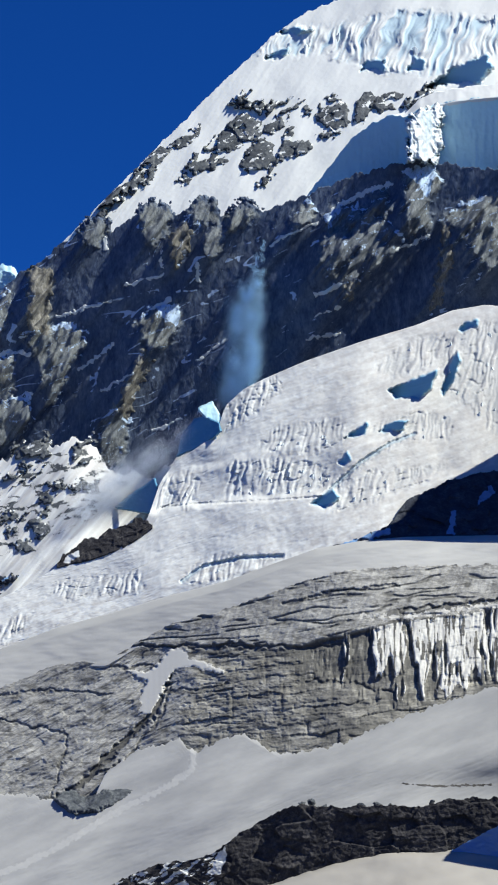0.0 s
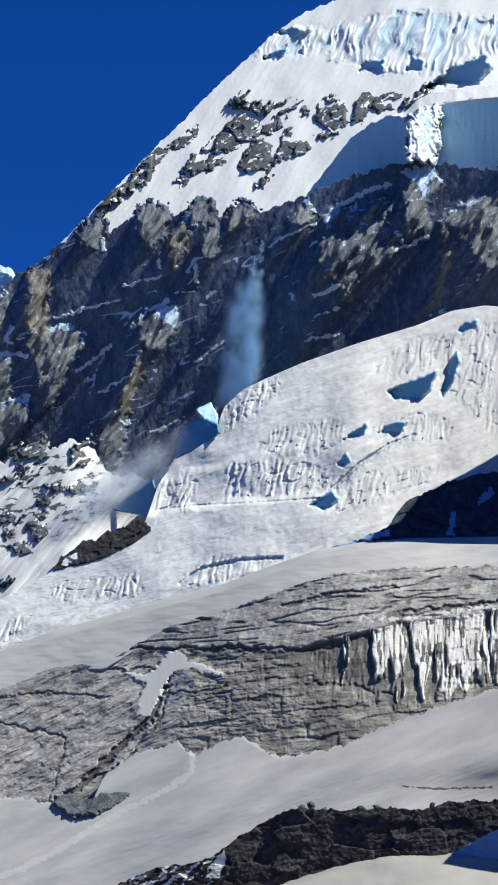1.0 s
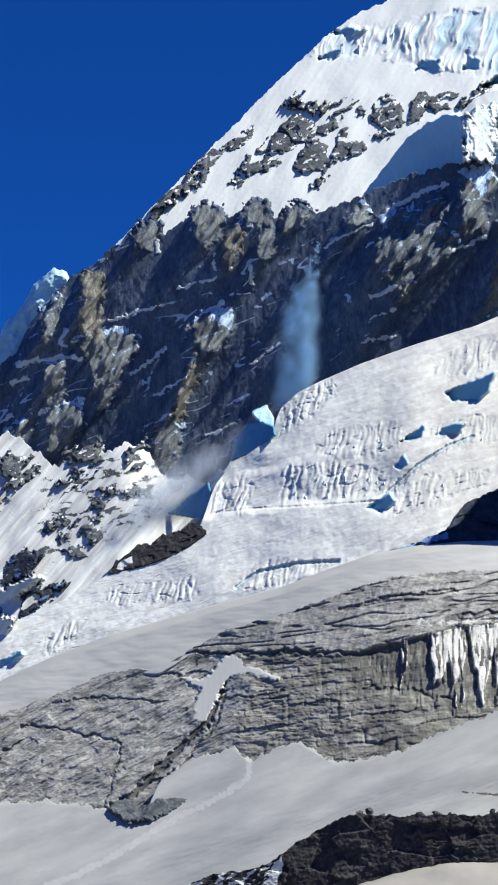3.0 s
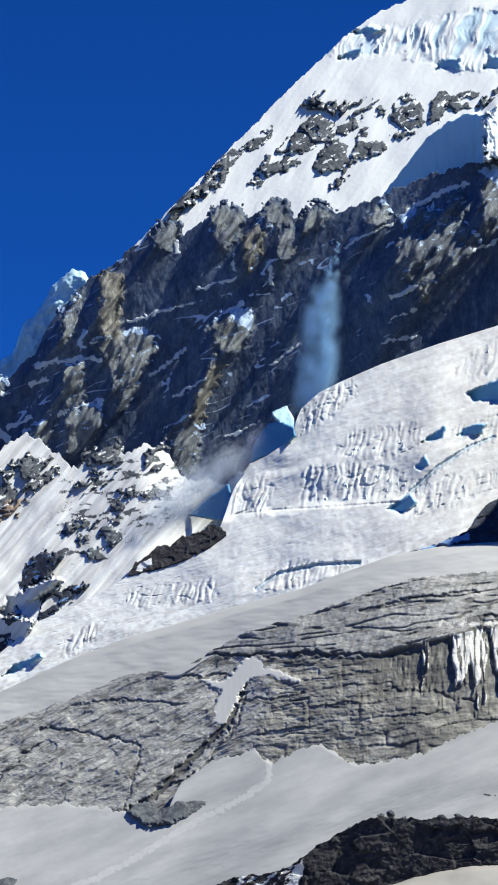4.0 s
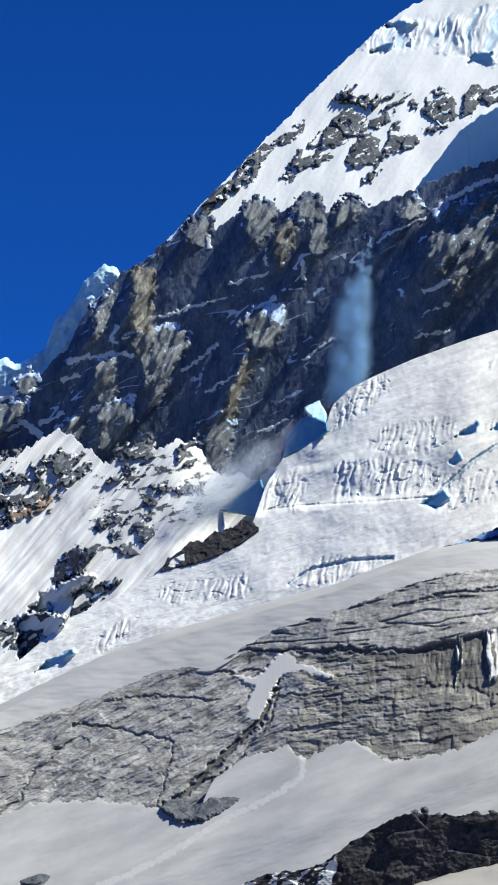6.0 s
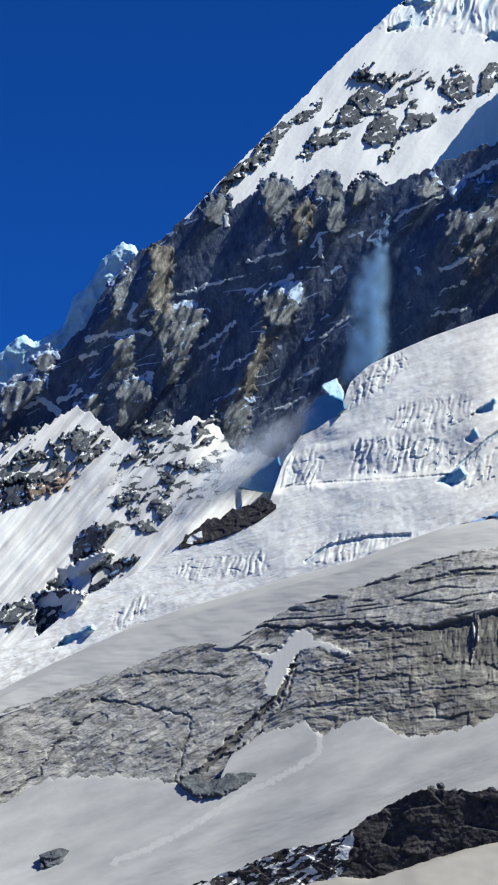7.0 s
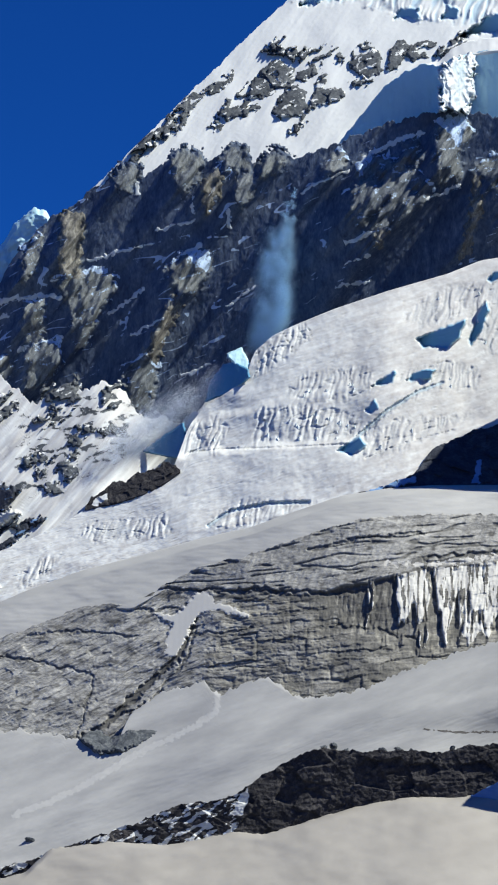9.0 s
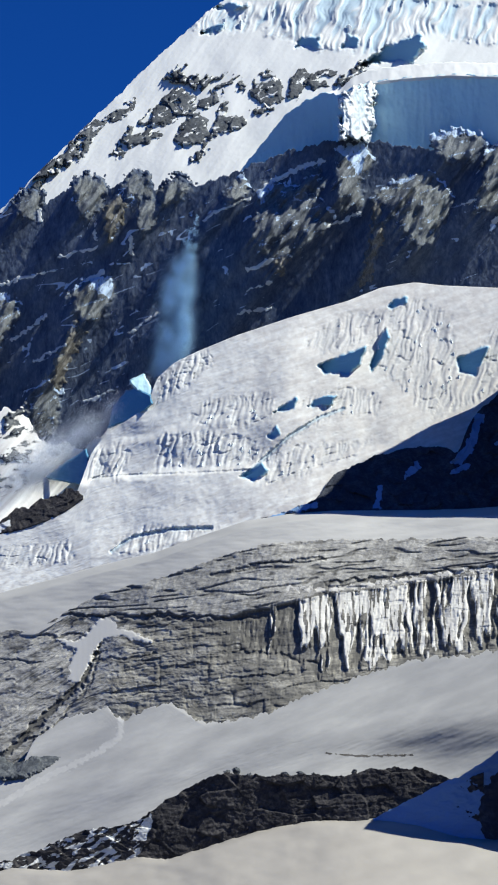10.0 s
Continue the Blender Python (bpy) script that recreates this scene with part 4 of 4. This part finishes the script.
def cracks(x, y):
    c = zero(x, y)
    for i, (pts, wide) in enumerate(CRACKS + CRACKS_TOO):
        c = np.maximum(c, stroke(x + 10 * fbm(x / 24, y / 24, 3, 240 + i), y + 9 * fbm(x / 24, y / 24, 3, 260 + i), pts, wide + 0.8, 1.2, 220 + i) * wide)
    return c


def cliff_parts(x, y):
    """How far a place belongs to the scoured slab, to the upper beds and to the layered face."""
    slab = smooth(-14, 14, 330 - x + 0.35 * (1250 - y) + 30 * fbm(x / 40, y / 40, 3, 112))
    upper = smooth(7, -7, below(OVERHANG, x, y) + 8 * fbm(x / 30, y / 20, 3, 114)) * smooth(225, 260, x)
    slab = slab * (1 - upper)
    return slab, upper, (1 - slab) * (1 - upper)


def scour(x, y):
    across, along = y + 0.62 * x + 7 * fbm(x / 80, y / 60, 2, 100), x - 0.62 * y
    return fbm(along / 70, across / 7, 3, 102, 0.6), ridged(along / 110, across / 26, 3, 103, 0.6)


def cliff_depth(x, y):
    d = cliff_base(x, y) - 3 * fbm(x / 110, y / 80, 3, 101)
    slab, upper, face_ = cliff_parts(x, y)
    z = curtain_zone(x, y)
    fine, broad_ = scour(x, y)
    d = d - slab * (0.9 * fine + 1.0 * broad_ + 0.8 * facets((x - 0.6 * y) / 34, (y + 0.6 * x) / 12, 104)[0])
    h, joint = bedding(x, y, 8.0, 130)
    g, joint_too = bedding(x, y, 19.0, 135)
    d = d - face_ * (1 - z) * (0.9 * h + 1.8 * g - 0.5 * joint - 0.6 * joint_too + 0.9 * fbm(x / 18, y / 8, 3, 105, 0.6))
    # slanting grooves in the upper beds, which jut out over the face
    d = d - upper * (2.6 + 0.6 * ridged((x + 0.5 * y) / 16, y / 60, 2, 106) - 1.5 * beds(x, y) + 0.6 * h)
    d = d + 0.5 * cracks(x, y)
    d = d + z * (4.5 - 5.5 * curtains(x, y) - 0.9 * ridged((x + 0.1 * y) / 9, y / 40, 3, 108) - 0.8 * h)
    t = patch(x, y, TONGUE, 3, 3, 109, 11)
    d = d * (1 - t) + (cliff_base(x, y) - 2.5) * t
    return d - 0.3 * (1 - t) * fbm(x / 6, y / 5, 3, 110, 0.6)


def cliff_snow(x, y):
    s = patch(x, y, TONGUE, 2, 3, 109, 11)
    z = curtain_zone(x, y)
    s = np.maximum(s, z * curtains(x, y) * (0.95 - 0.6 * smooth(0.0, 0.25, fbm(x / 6, y / 45, 3, 118))))
    lip = stroke(x, y, [(640, 1090), (700, 1094), (800, 1082), (900, 1066), (1060, 1042)], 6, 5, 114)
    return np.maximum(s, lip * 0.7)


def cliff_stain_shade(x, y):
    """Black seeps and joints, shade painted under the overhang, a darker right side."""
    slab, upper, face_ = cliff_parts(x, y)
    seep = smooth(0.02, 0.25, fbm((x + 0.08 * y) / 7, y / 90, 3, 121, 0.6) + 0.30 * smooth(720, 640, x)) * smooth(-4, 10, below(OVERHANG, x, y)) * smooth(110, 40, below(OVERHANG, x, y)) * smooth(500, 560, x)
    h, joint = bedding(x, y, 8.0, 130)
    g, joint_too = bedding(x, y, 19.0, 135)
    fine, broad_ = scour(x, y)
    # The strip under the overhang is shade painted into the rock.
    shelf = smooth(0.25, 0.5, fbm(x / 34, y / 10, 3, 122) + 0.5 * smooth(14, 2, np.abs(below(OVERHANG, x, y) - 8)))
    return np.clip(0.75 * seep + face_ * (0.34 * smooth(420, 600, x) + 0.25 * joint + 0.35 * joint_too + 0.2 * h + 0.2 * bedding(x, y, 5.0, 140)[0] * (x > 380) + 0.6 * fbm(x / 40, y / 26, 4, 124, 0.6)) + slab * 0.55 * smooth(0.18, 0.4, fine) + 0.22 * cracks(x, y) + upper * (0.7 * beds(x, y) + 0.3 * smooth(0.1, 0.4, fbm((x + 0.5 * y) / 7, y / 34, 3, 126))) + 0.7 * shelf, 0, 0.92)


cliff = sheet("grey_cliff", -250, 1090, CLIFF_TOP, lambda x: line(CLIFF_FOOT, x) + 22, cliff_depth, slab_mat,
              {"snow": cliff_snow, "dirt_shade": lambda x, y: np.clip(0.8 - (0.6 - 1.1 * fbm(x / 12, y / 70, 3, 120)) * curtain_zone(x, y) - 0.5 * patch(x, y, TONGUE, 3), 0, 1), "stain": cliff_stain_shade,
               "warm": lambda x, y: np.clip(cliff_parts(x, y)[2] * (0.55 + 0.6 * fbm(x / 50, y / 40, 3, 123)), 0, 0.9)}, 1.6, rough=5, seed=37)
tagged(cliff, "grey layered rock cliff with white ice curtains", "cliff")

# ---- the snow below the cliff ----
TRACK = [(-20, 1555), (40, 1532), (100, 1502), (200, 1442), (300, 1392), (340, 1362), (342, 1330)]


def lower_depth(x, y):
    d = lower_snow_depth(x, y) + 12 * smooth(700, 930, x) * smooth(1340, 1440, y) - 0.05 * np.maximum(0, x - 600) * smooth(1440, 1270, y) - 5 * fbm((x + y) / 260, (y + 0.35 * x) / 90, 3, 121)
    # a long swell that runs up to the right
    swell = y - np.interp(x, [-250, 200, 500, 700, 900, 1090], [1640, 1480, 1385, 1350, 1328, 1300])
    d = d - (8 + 5 * smooth(450, 750, x)) * np.exp(-(swell / 48.0) ** 2)
    d = d - stroke(x, y, TRACK, 6, 2, 122) * (0.2 + 0.25 * fbm(x / 20, y / 12, 3, 123, 0.6))
    return d - 0.35 * fbm((x - y) / 40, (y + 0.4 * x) / 6, 3, 124) + 0.3 * np.maximum(0, line(CLIFF_FOOT, x) + 4 - y)


# Greyer to the right: the weaker sun there is put into the colour.
lower = sheet("lower_snow", -250, 1090, CLIFF_FOOT, lambda x: line(BAND_TOP, x) + 9, lower_depth, low_snow_mat,
              {"snow": lambda x, y: 1 - 0.9 * stroke(x, y, [(712, 1388), (770, 1393), (870, 1390)], 2.0, 1.5, 126), "dirt_shade": lambda x, y: np.clip(0.45 + 0.45 * smooth(250, 800, x) + 0.5 * fbm((x - y) / 170, (y + 0.42 * x) / 30, 4, 125) - 1.3 * stroke(x, y, TRACK, 6, 2.5, 127), -1.0, 1)}, 2.0, rough=10, seed=38)
tagged(lower, "smooth grey old snow slope below the cliff", "snow slope", kind="structure")

SLAB_TIP = [(92, 1413), (128, 1404), (150, 1418), (185, 1402), (236, 1399), (216, 1414), (172, 1437), (130, 1441)]
crag(SLAB_TIP, lower_depth, 930, "flat grey rock slab at the cliff's foot", 2, 9, 0.2, 2, snowy=0.0)

# ---- the rock band and the snow in front ----
def band_snow(x, y):
    broken = smooth(0.02, 0.22, fbm(x / 26, (y + 0.45 * x) / 11, 4, 131, 0.6)) * smooth(440, 330, x)
    gully = patch(x, y, [(372, 1550), (380, 1520), (398, 1500), (402, 1512), (390, 1548)], 3, 2, 132)
    return np.maximum(broken, gully)


band = sheet("rock_band", -250, 1000, BAND_TOP, lambda x: line(BAND_FOOT, x) + 14, lambda x, y: 1634 + 3 * smooth(740, 900, x) + 0.08 * (1500 - y) - 0.03 * (x - 500) - 4 * facets((x - 0.5 * y) / 60, (y + 0.2 * x) / 40, 133)[0] - 0.9 * facets((x + 0.4 * y) / 15, y / 9, 136)[0] - 0.5 * fbm(x / 7, y / 6, 3, 134, 0.6), band_mat,
             {"snow": band_snow, "dirt_shade": level(0.2)}, 1.6, rough=5, seed=39)
tagged(band, "black shaded rock band between two snow slopes", "cliff", kind="structure")


def front_depth(x, y):
    d = 1612 - 0.7 * (y - broad(BAND_FOOT, x)) - 4 * fbm(x / 150, y / 60, 3, 141)
    return d - 0.4 * fbm((x - y) / 30, (y + 0.3 * x) / 6, 3, 142) - 1.0 * np.minimum(0, y - line(BAND_FOOT, x) - 8)


front = sheet("front_snow", -250, 1090, BAND_FOOT, level(1960), front_depth, front_snow_mat, {"snow": one, "dirt_shade": lambda x, y: np.clip(0.6 + 0.28 * fbm((x - y) / 150, (y + 0.3 * x) / 30, 4, 143), 0, 1)}, 4.0, rough=3, seed=40)
tagged(front, "old grey snow slope at the foot", "snow slope", kind="structure")
GULLY_TOP = [(800, 1506), (868, 1470), (930, 1438), (968, 1422), (1020, 1385), (1050, 1362), (1100, 1325)]
# The gully's blue is painted shade, besides what the ridge casts.
gully = sheet("shaded_gully", 800, 1090, GULLY_TOP, lambda x: line(BAND_FOOT, x) + 12, lambda x, y: gully_depth(x, y) - 1.5 * fbm(x / 30, y / 20, 3, 144), shade_mat,
              {"snow": lambda x, y: 1 - patch(x, y, [(1005, 1545), (990, 1500), (1000, 1455), (1025, 1420), (1100, 1370), (1100, 1560)], 3, 5, 145), "dirt_shade": zero}, 1.8, rough=3, seed=41)
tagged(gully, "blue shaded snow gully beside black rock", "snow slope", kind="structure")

# ---- loose pieces of ice ----
def part(name, mesh, parent, place, label=""):
    ob = new(name, mesh)
    ob.parent = parent
    ob.matrix_basis = place
    return tagged(ob, label)


def block_mesh(name, material, seed, sides=6, taper=0.55, rings=4):
    """A leaning, chipped ice tower of unit width and height."""
    rng = random.Random(seed)
    verts, faces = [], []
    lean = (rng.uniform(-0.25, 0.25), rng.uniform(-0.1, 0.2))
    spread = [rng.uniform(0.65, 1.1) for _ in range(sides)]
    for r in range(rings):
        t = r / (rings - 1)
        size = 0.5 * (1 - (1 - taper) * t ** 1.5)
        for s in range(sides):
            a = 2 * math.pi * s / sides + rng.uniform(-0.2, 0.2)
            k = size * spread[s] * rng.uniform(0.82, 1.12)
            verts.append((math.cos(a) * k + lean[0] * t, math.sin(a) * k * 0.8 + lean[1] * t, t + rng.uniform(-0.07, 0.07) * (r > 0)))
    verts.append((lean[0] * 1.05, lean[1], 1 + rng.uniform(0.02, 0.16)))
    for r in range(rings - 1):
        for s in range(sides):
            a, c = r * sides + s, r * sides + (s + 1) % sides
            faces += [(a, c, c + sides), (a, c + sides, a + sides)]
    last = (rings - 1) * sides
    faces += [(last + s, last + (s + 1) % sides, len(verts) - 1) for s in range(sides)]
    return mesh_of(name, verts, faces, material, flat=True)


tower_meshes = [block_mesh("serac", ice_white, 300 + k, 5 + k % 3, 0.6 + 0.06 * k) for k in range(7)]


def scatter_towers(parent, depth, outlines, count, seed, wide, tall):
    rng = random.Random(seed)
    sizes = [abs(sum(a[0] * c[1] - c[0] * a[1] for a, c in zip(o, o[1:] + o[:1]))) for o in outlines]
    made = 0
    while made < count:
        o = rng.choices(outlines, sizes)[0]
        x, y = rng.uniform(min(p[0] for p in o), max(p[0] for p in o)), rng.uniform(min(p[1] for p in o), max(p[1] for p in o))
        if edge_distance(np.array([x]), np.array([y]), o, True)[0] > 0:
            continue
        p = spot(x, y, depth(np.array([x]), np.array([y]))[0])
        w = rng.uniform(*wide)
        m = pose(*p, rng.uniform(-8, 8), rng.uniform(-8, 8), rng.uniform(0, 360)) @ Matrix.Diagonal((w, w, rng.uniform(*tall), 1)) @ pose(0, 0, -0.45)
        part("serac", rng.choice(tower_meshes), parent, m, "white ice tower")
        made += 1


scatter_towers(icefall, icefall_full, SERAC_ZONES[1:] + SERAC_ZONES_TOO[:3] + SERAC_ZONES_TOO[4:5], 60, 401, (2, 4), (3, 5))
scatter_towers(summit, summit_depth, [FLUTED], 6, 402, (5, 9), (9, 17))


# frozen columns hanging over the grey cliff
def column_mesh(name, seed):
    rng = random.Random(seed)
    sides, rings = 10, 9
    verts, faces = [], []
    flute = [rng.uniform(0.75, 1.15) for _ in range(sides)]
    for r in range(rings):
        t = r / (rings - 1)
        k = 0.5 * (1.0 - 0.35 * t + rng.uniform(-0.09, 0.09)) * (0.7 if r == 0 else 0.2 if r == rings - 1 else 1)
        shift = rng.uniform(-0.05, 0.05)
        verts += [(math.cos(2 * math.pi * s / sides) * k * flute[s] + shift, math.sin(2 * math.pi * s / sides) * k * flute[s] * 0.7, t) for s in range(sides)]
    for r in range(rings - 1):
        for s in range(sides):
            a, c = r * sides + s, r * sides + (s + 1) % sides
            faces.append((a, c, c + sides, a + sides))
    return mesh_of(name, verts, faces, ice_column_mat)


ice_column_mat = ice_material("stained_icicle_ice", (0.58, 0.585, 0.55), (0.26, 0.25, 0.21), (0.25, 0.23, 0.17), 0.35, 0.55, 0.5, (1, 1, 0.12))
column_meshes = [column_mesh("ice_column", 500 + k) for k in range(5)]
rng = random.Random(77)
for x, wide, high, foot in ((560, 7, 50, 1185), (584, 13, 62, 1195), (606, 6, 50, 1192), (628, 8, 48, 1190), (666, 8, 75, 1215), (690, 20, 125, 1228), (714, 7, 95, 1215), (740, 13, 92, 1228), (764, 24, 108, 1222), (785, 9, 100, 1216),
                            (829, 30, 112, 1212), (854, 10, 95, 1205), (878, 22, 115, 1200), (898, 10, 118, 1196), (924, 30, 128, 1196), (948, 16, 110, 1186), (1000, 26, 60, 1120), (1055, 26, 75, 1182)):
    high += 14
    d = cliff_depth(np.array([float(x)]), np.array([foot - high * 0.5]))[0] - 1.5
    scale = d / 4000
    p = spot(x, foot, d + 0.25 * wide * scale)
    part("ice_column", rng.choice(column_meshes), cliff, pose(*p, -14, 0, rng.uniform(-20, 20)) @ Matrix.Diagonal((wide * scale * 1.8, wide * scale * 1.3, high * scale, 1)))

# ---- boulders ----
def boulder(x, y, d, size, flatness, seed, label):
    bm = bmesh.new()
    bmesh.ops.create_icosphere(bm, subdivisions=4, radius=1)
    for v in bm.verts:
        n = noise.noise(v.co * 1.3 + Vector((seed, 0, 0))) * 0.45 + noise.noise(v.co * 3.7 + Vector((0, seed, 0))) * 0.2 + noise.noise(v.co * 9 + Vector((0, 0, seed))) * 0.07
        v.co = v.co * (1 + n)
        v.co.z *= flatness
    me = bpy.data.meshes.new("boulder")
    bm.to_mesh(me)
    bm.free()
    for key, value in (("snow", 0.0), ("dirt_shade", 0.0)):
        me.attributes.new(key, "FLOAT", "POINT")
    me.materials.append(slope_mat)
    ob = new("boulder", me)
    ob.matrix_basis = pose(*spot(x, y, d), 25, -14, seed * 40) @ Matrix.Diagonal((size, size * 0.6, size, 1))
    return tagged(ob, label, "boulder", "rocks on the lower snow")


for x, y, size, flat_, seed, label in ((-120, 1548, 13, 0.42, 1, "grey boulder sunk into the old snow slope"), (-140, 1560, 5, 0.5, 2, "small grey boulder half buried in old snow"), (-105, 1640, 8, 0.4, 3, "dark flat boulder in the lower snow"),
                                      (-60, 1605, 5, 0.4, 4, "small dark boulder in the lower snow"), (10, 1600, 4, 0.4, 5, "small dark boulder in the lower snow"), (552, 1421, 4, 0.6, 6, "dark boulder on the crest of the rock band")) + tuple((x, y, size, 0.55, 10 + i, "dark boulder on the crest of the rock band")
                                       for i, (x, y, size) in enumerate(((535, 1424, 3), (575, 1430, 3.5), (592, 1432, 2.6), (640, 1426, 2.6), (668, 1425, 3), (692, 1427, 2.4), (765, 1421, 3), (465, 1457, 2.6), (430, 1476, 2.4)))):
    boulder(x, y, lower_depth(np.array([float(x)]), np.array([float(y)]))[0] - (6 if x > 500 else 1), size, flat_, seed, label)

# ---- the powder avalanche ----
# The blue skylight on the falling powder is put into its colour.
powder, pn, pl, pb = node_material("shade_blue_powder")
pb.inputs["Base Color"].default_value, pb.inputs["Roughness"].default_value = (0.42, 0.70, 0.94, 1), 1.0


# Lighter copy for the cloud: its share of sun is in the colour.
dust, dn, dl, db = node_material("drifting_snow_dust")
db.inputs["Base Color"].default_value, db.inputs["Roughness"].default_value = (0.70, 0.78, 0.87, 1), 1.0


def powder_cloud(name, path, count, seed, label, material=powder, size=0.185, puffs=160, billow=0.3):
    """Grains of snow dust in the air, gathered in puffs; path: x, y, half width, distance, density along it."""
    rg = np.random.default_rng(seed)
    path = np.array(path, float)
    share = np.cumsum(path[:, 2] * path[:, 4])
    u = np.interp(rg.random(puffs), np.concatenate([[0], share / share[-1]]), np.arange(len(path) + 1) - 0.5).clip(0, len(path) - 1)
    k = np.arange(len(path))
    x, y, w, d = (np.interp(u, k, path[:, i]) for i in range(4))
    x, y = x + w * rg.uniform(-0.75, 0.75, puffs), y + w * rg.normal(0, 0.3, puffs)
    radius = w * rg.uniform(0.5, 1.6, puffs) * billow
    who = rg.choice(puffs, count, p=radius ** 1.4 / np.sum(radius ** 1.4))
    x, y = x[who] + (rg.random((4, count)).sum(0) - 2) * 1.15 * radius[who], y[who] + (rg.random((4, count)).sum(0) - 2) * 1.4 * radius[who]
    d = d[who] + rg.normal(0, 0.4, count) * radius[who]
    c = spot(x, y, d)
    flake = rg.normal(0, 1, (count, 3, 3))
    flake = flake / np.linalg.norm(flake, axis=2, keepdims=True) * (size * rg.uniform(0.5, 1.5, count))[:, None, None]
    verts = (c[:, None] + flake).reshape(-1, 3)
    faces = np.arange(count * 3).reshape(-1, 3)
    me = mesh_of(name, verts, faces, material, flat=True)
    return tagged(new(name, me), label, "avalanche", kind="stuff")


def before_wall(x, y, gap):
    return wall_base(np.array([float(x)]), np.array([float(y)]))[0] - gap


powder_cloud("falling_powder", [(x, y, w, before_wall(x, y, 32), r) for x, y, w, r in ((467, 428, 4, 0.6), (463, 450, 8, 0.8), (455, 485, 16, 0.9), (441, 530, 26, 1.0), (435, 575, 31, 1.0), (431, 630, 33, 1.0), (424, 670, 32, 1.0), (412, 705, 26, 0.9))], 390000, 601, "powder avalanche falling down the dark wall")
powder_cloud("powder_cloud", [(x, y, w, apron_base(np.array([float(x)]), np.array([float(y)]))[0] - g * 0.16, r) for x, y, w, g, r in ((384, 726, 8, 130, 0.5), (352, 752, 17, 160, 1.0), (318, 782, 23, 180, 1.1), (280, 812, 28, 190, 1.1), (238, 838, 31, 190, 1.1), (200, 862, 32, 180, 1.1), (168, 886, 30, 160, 0.9), (142, 908, 22, 140, 0.6))], 310000, 602, "powder snow cloud drifting over the apron", dust, 0.16, puffs=140, billow=0.5)
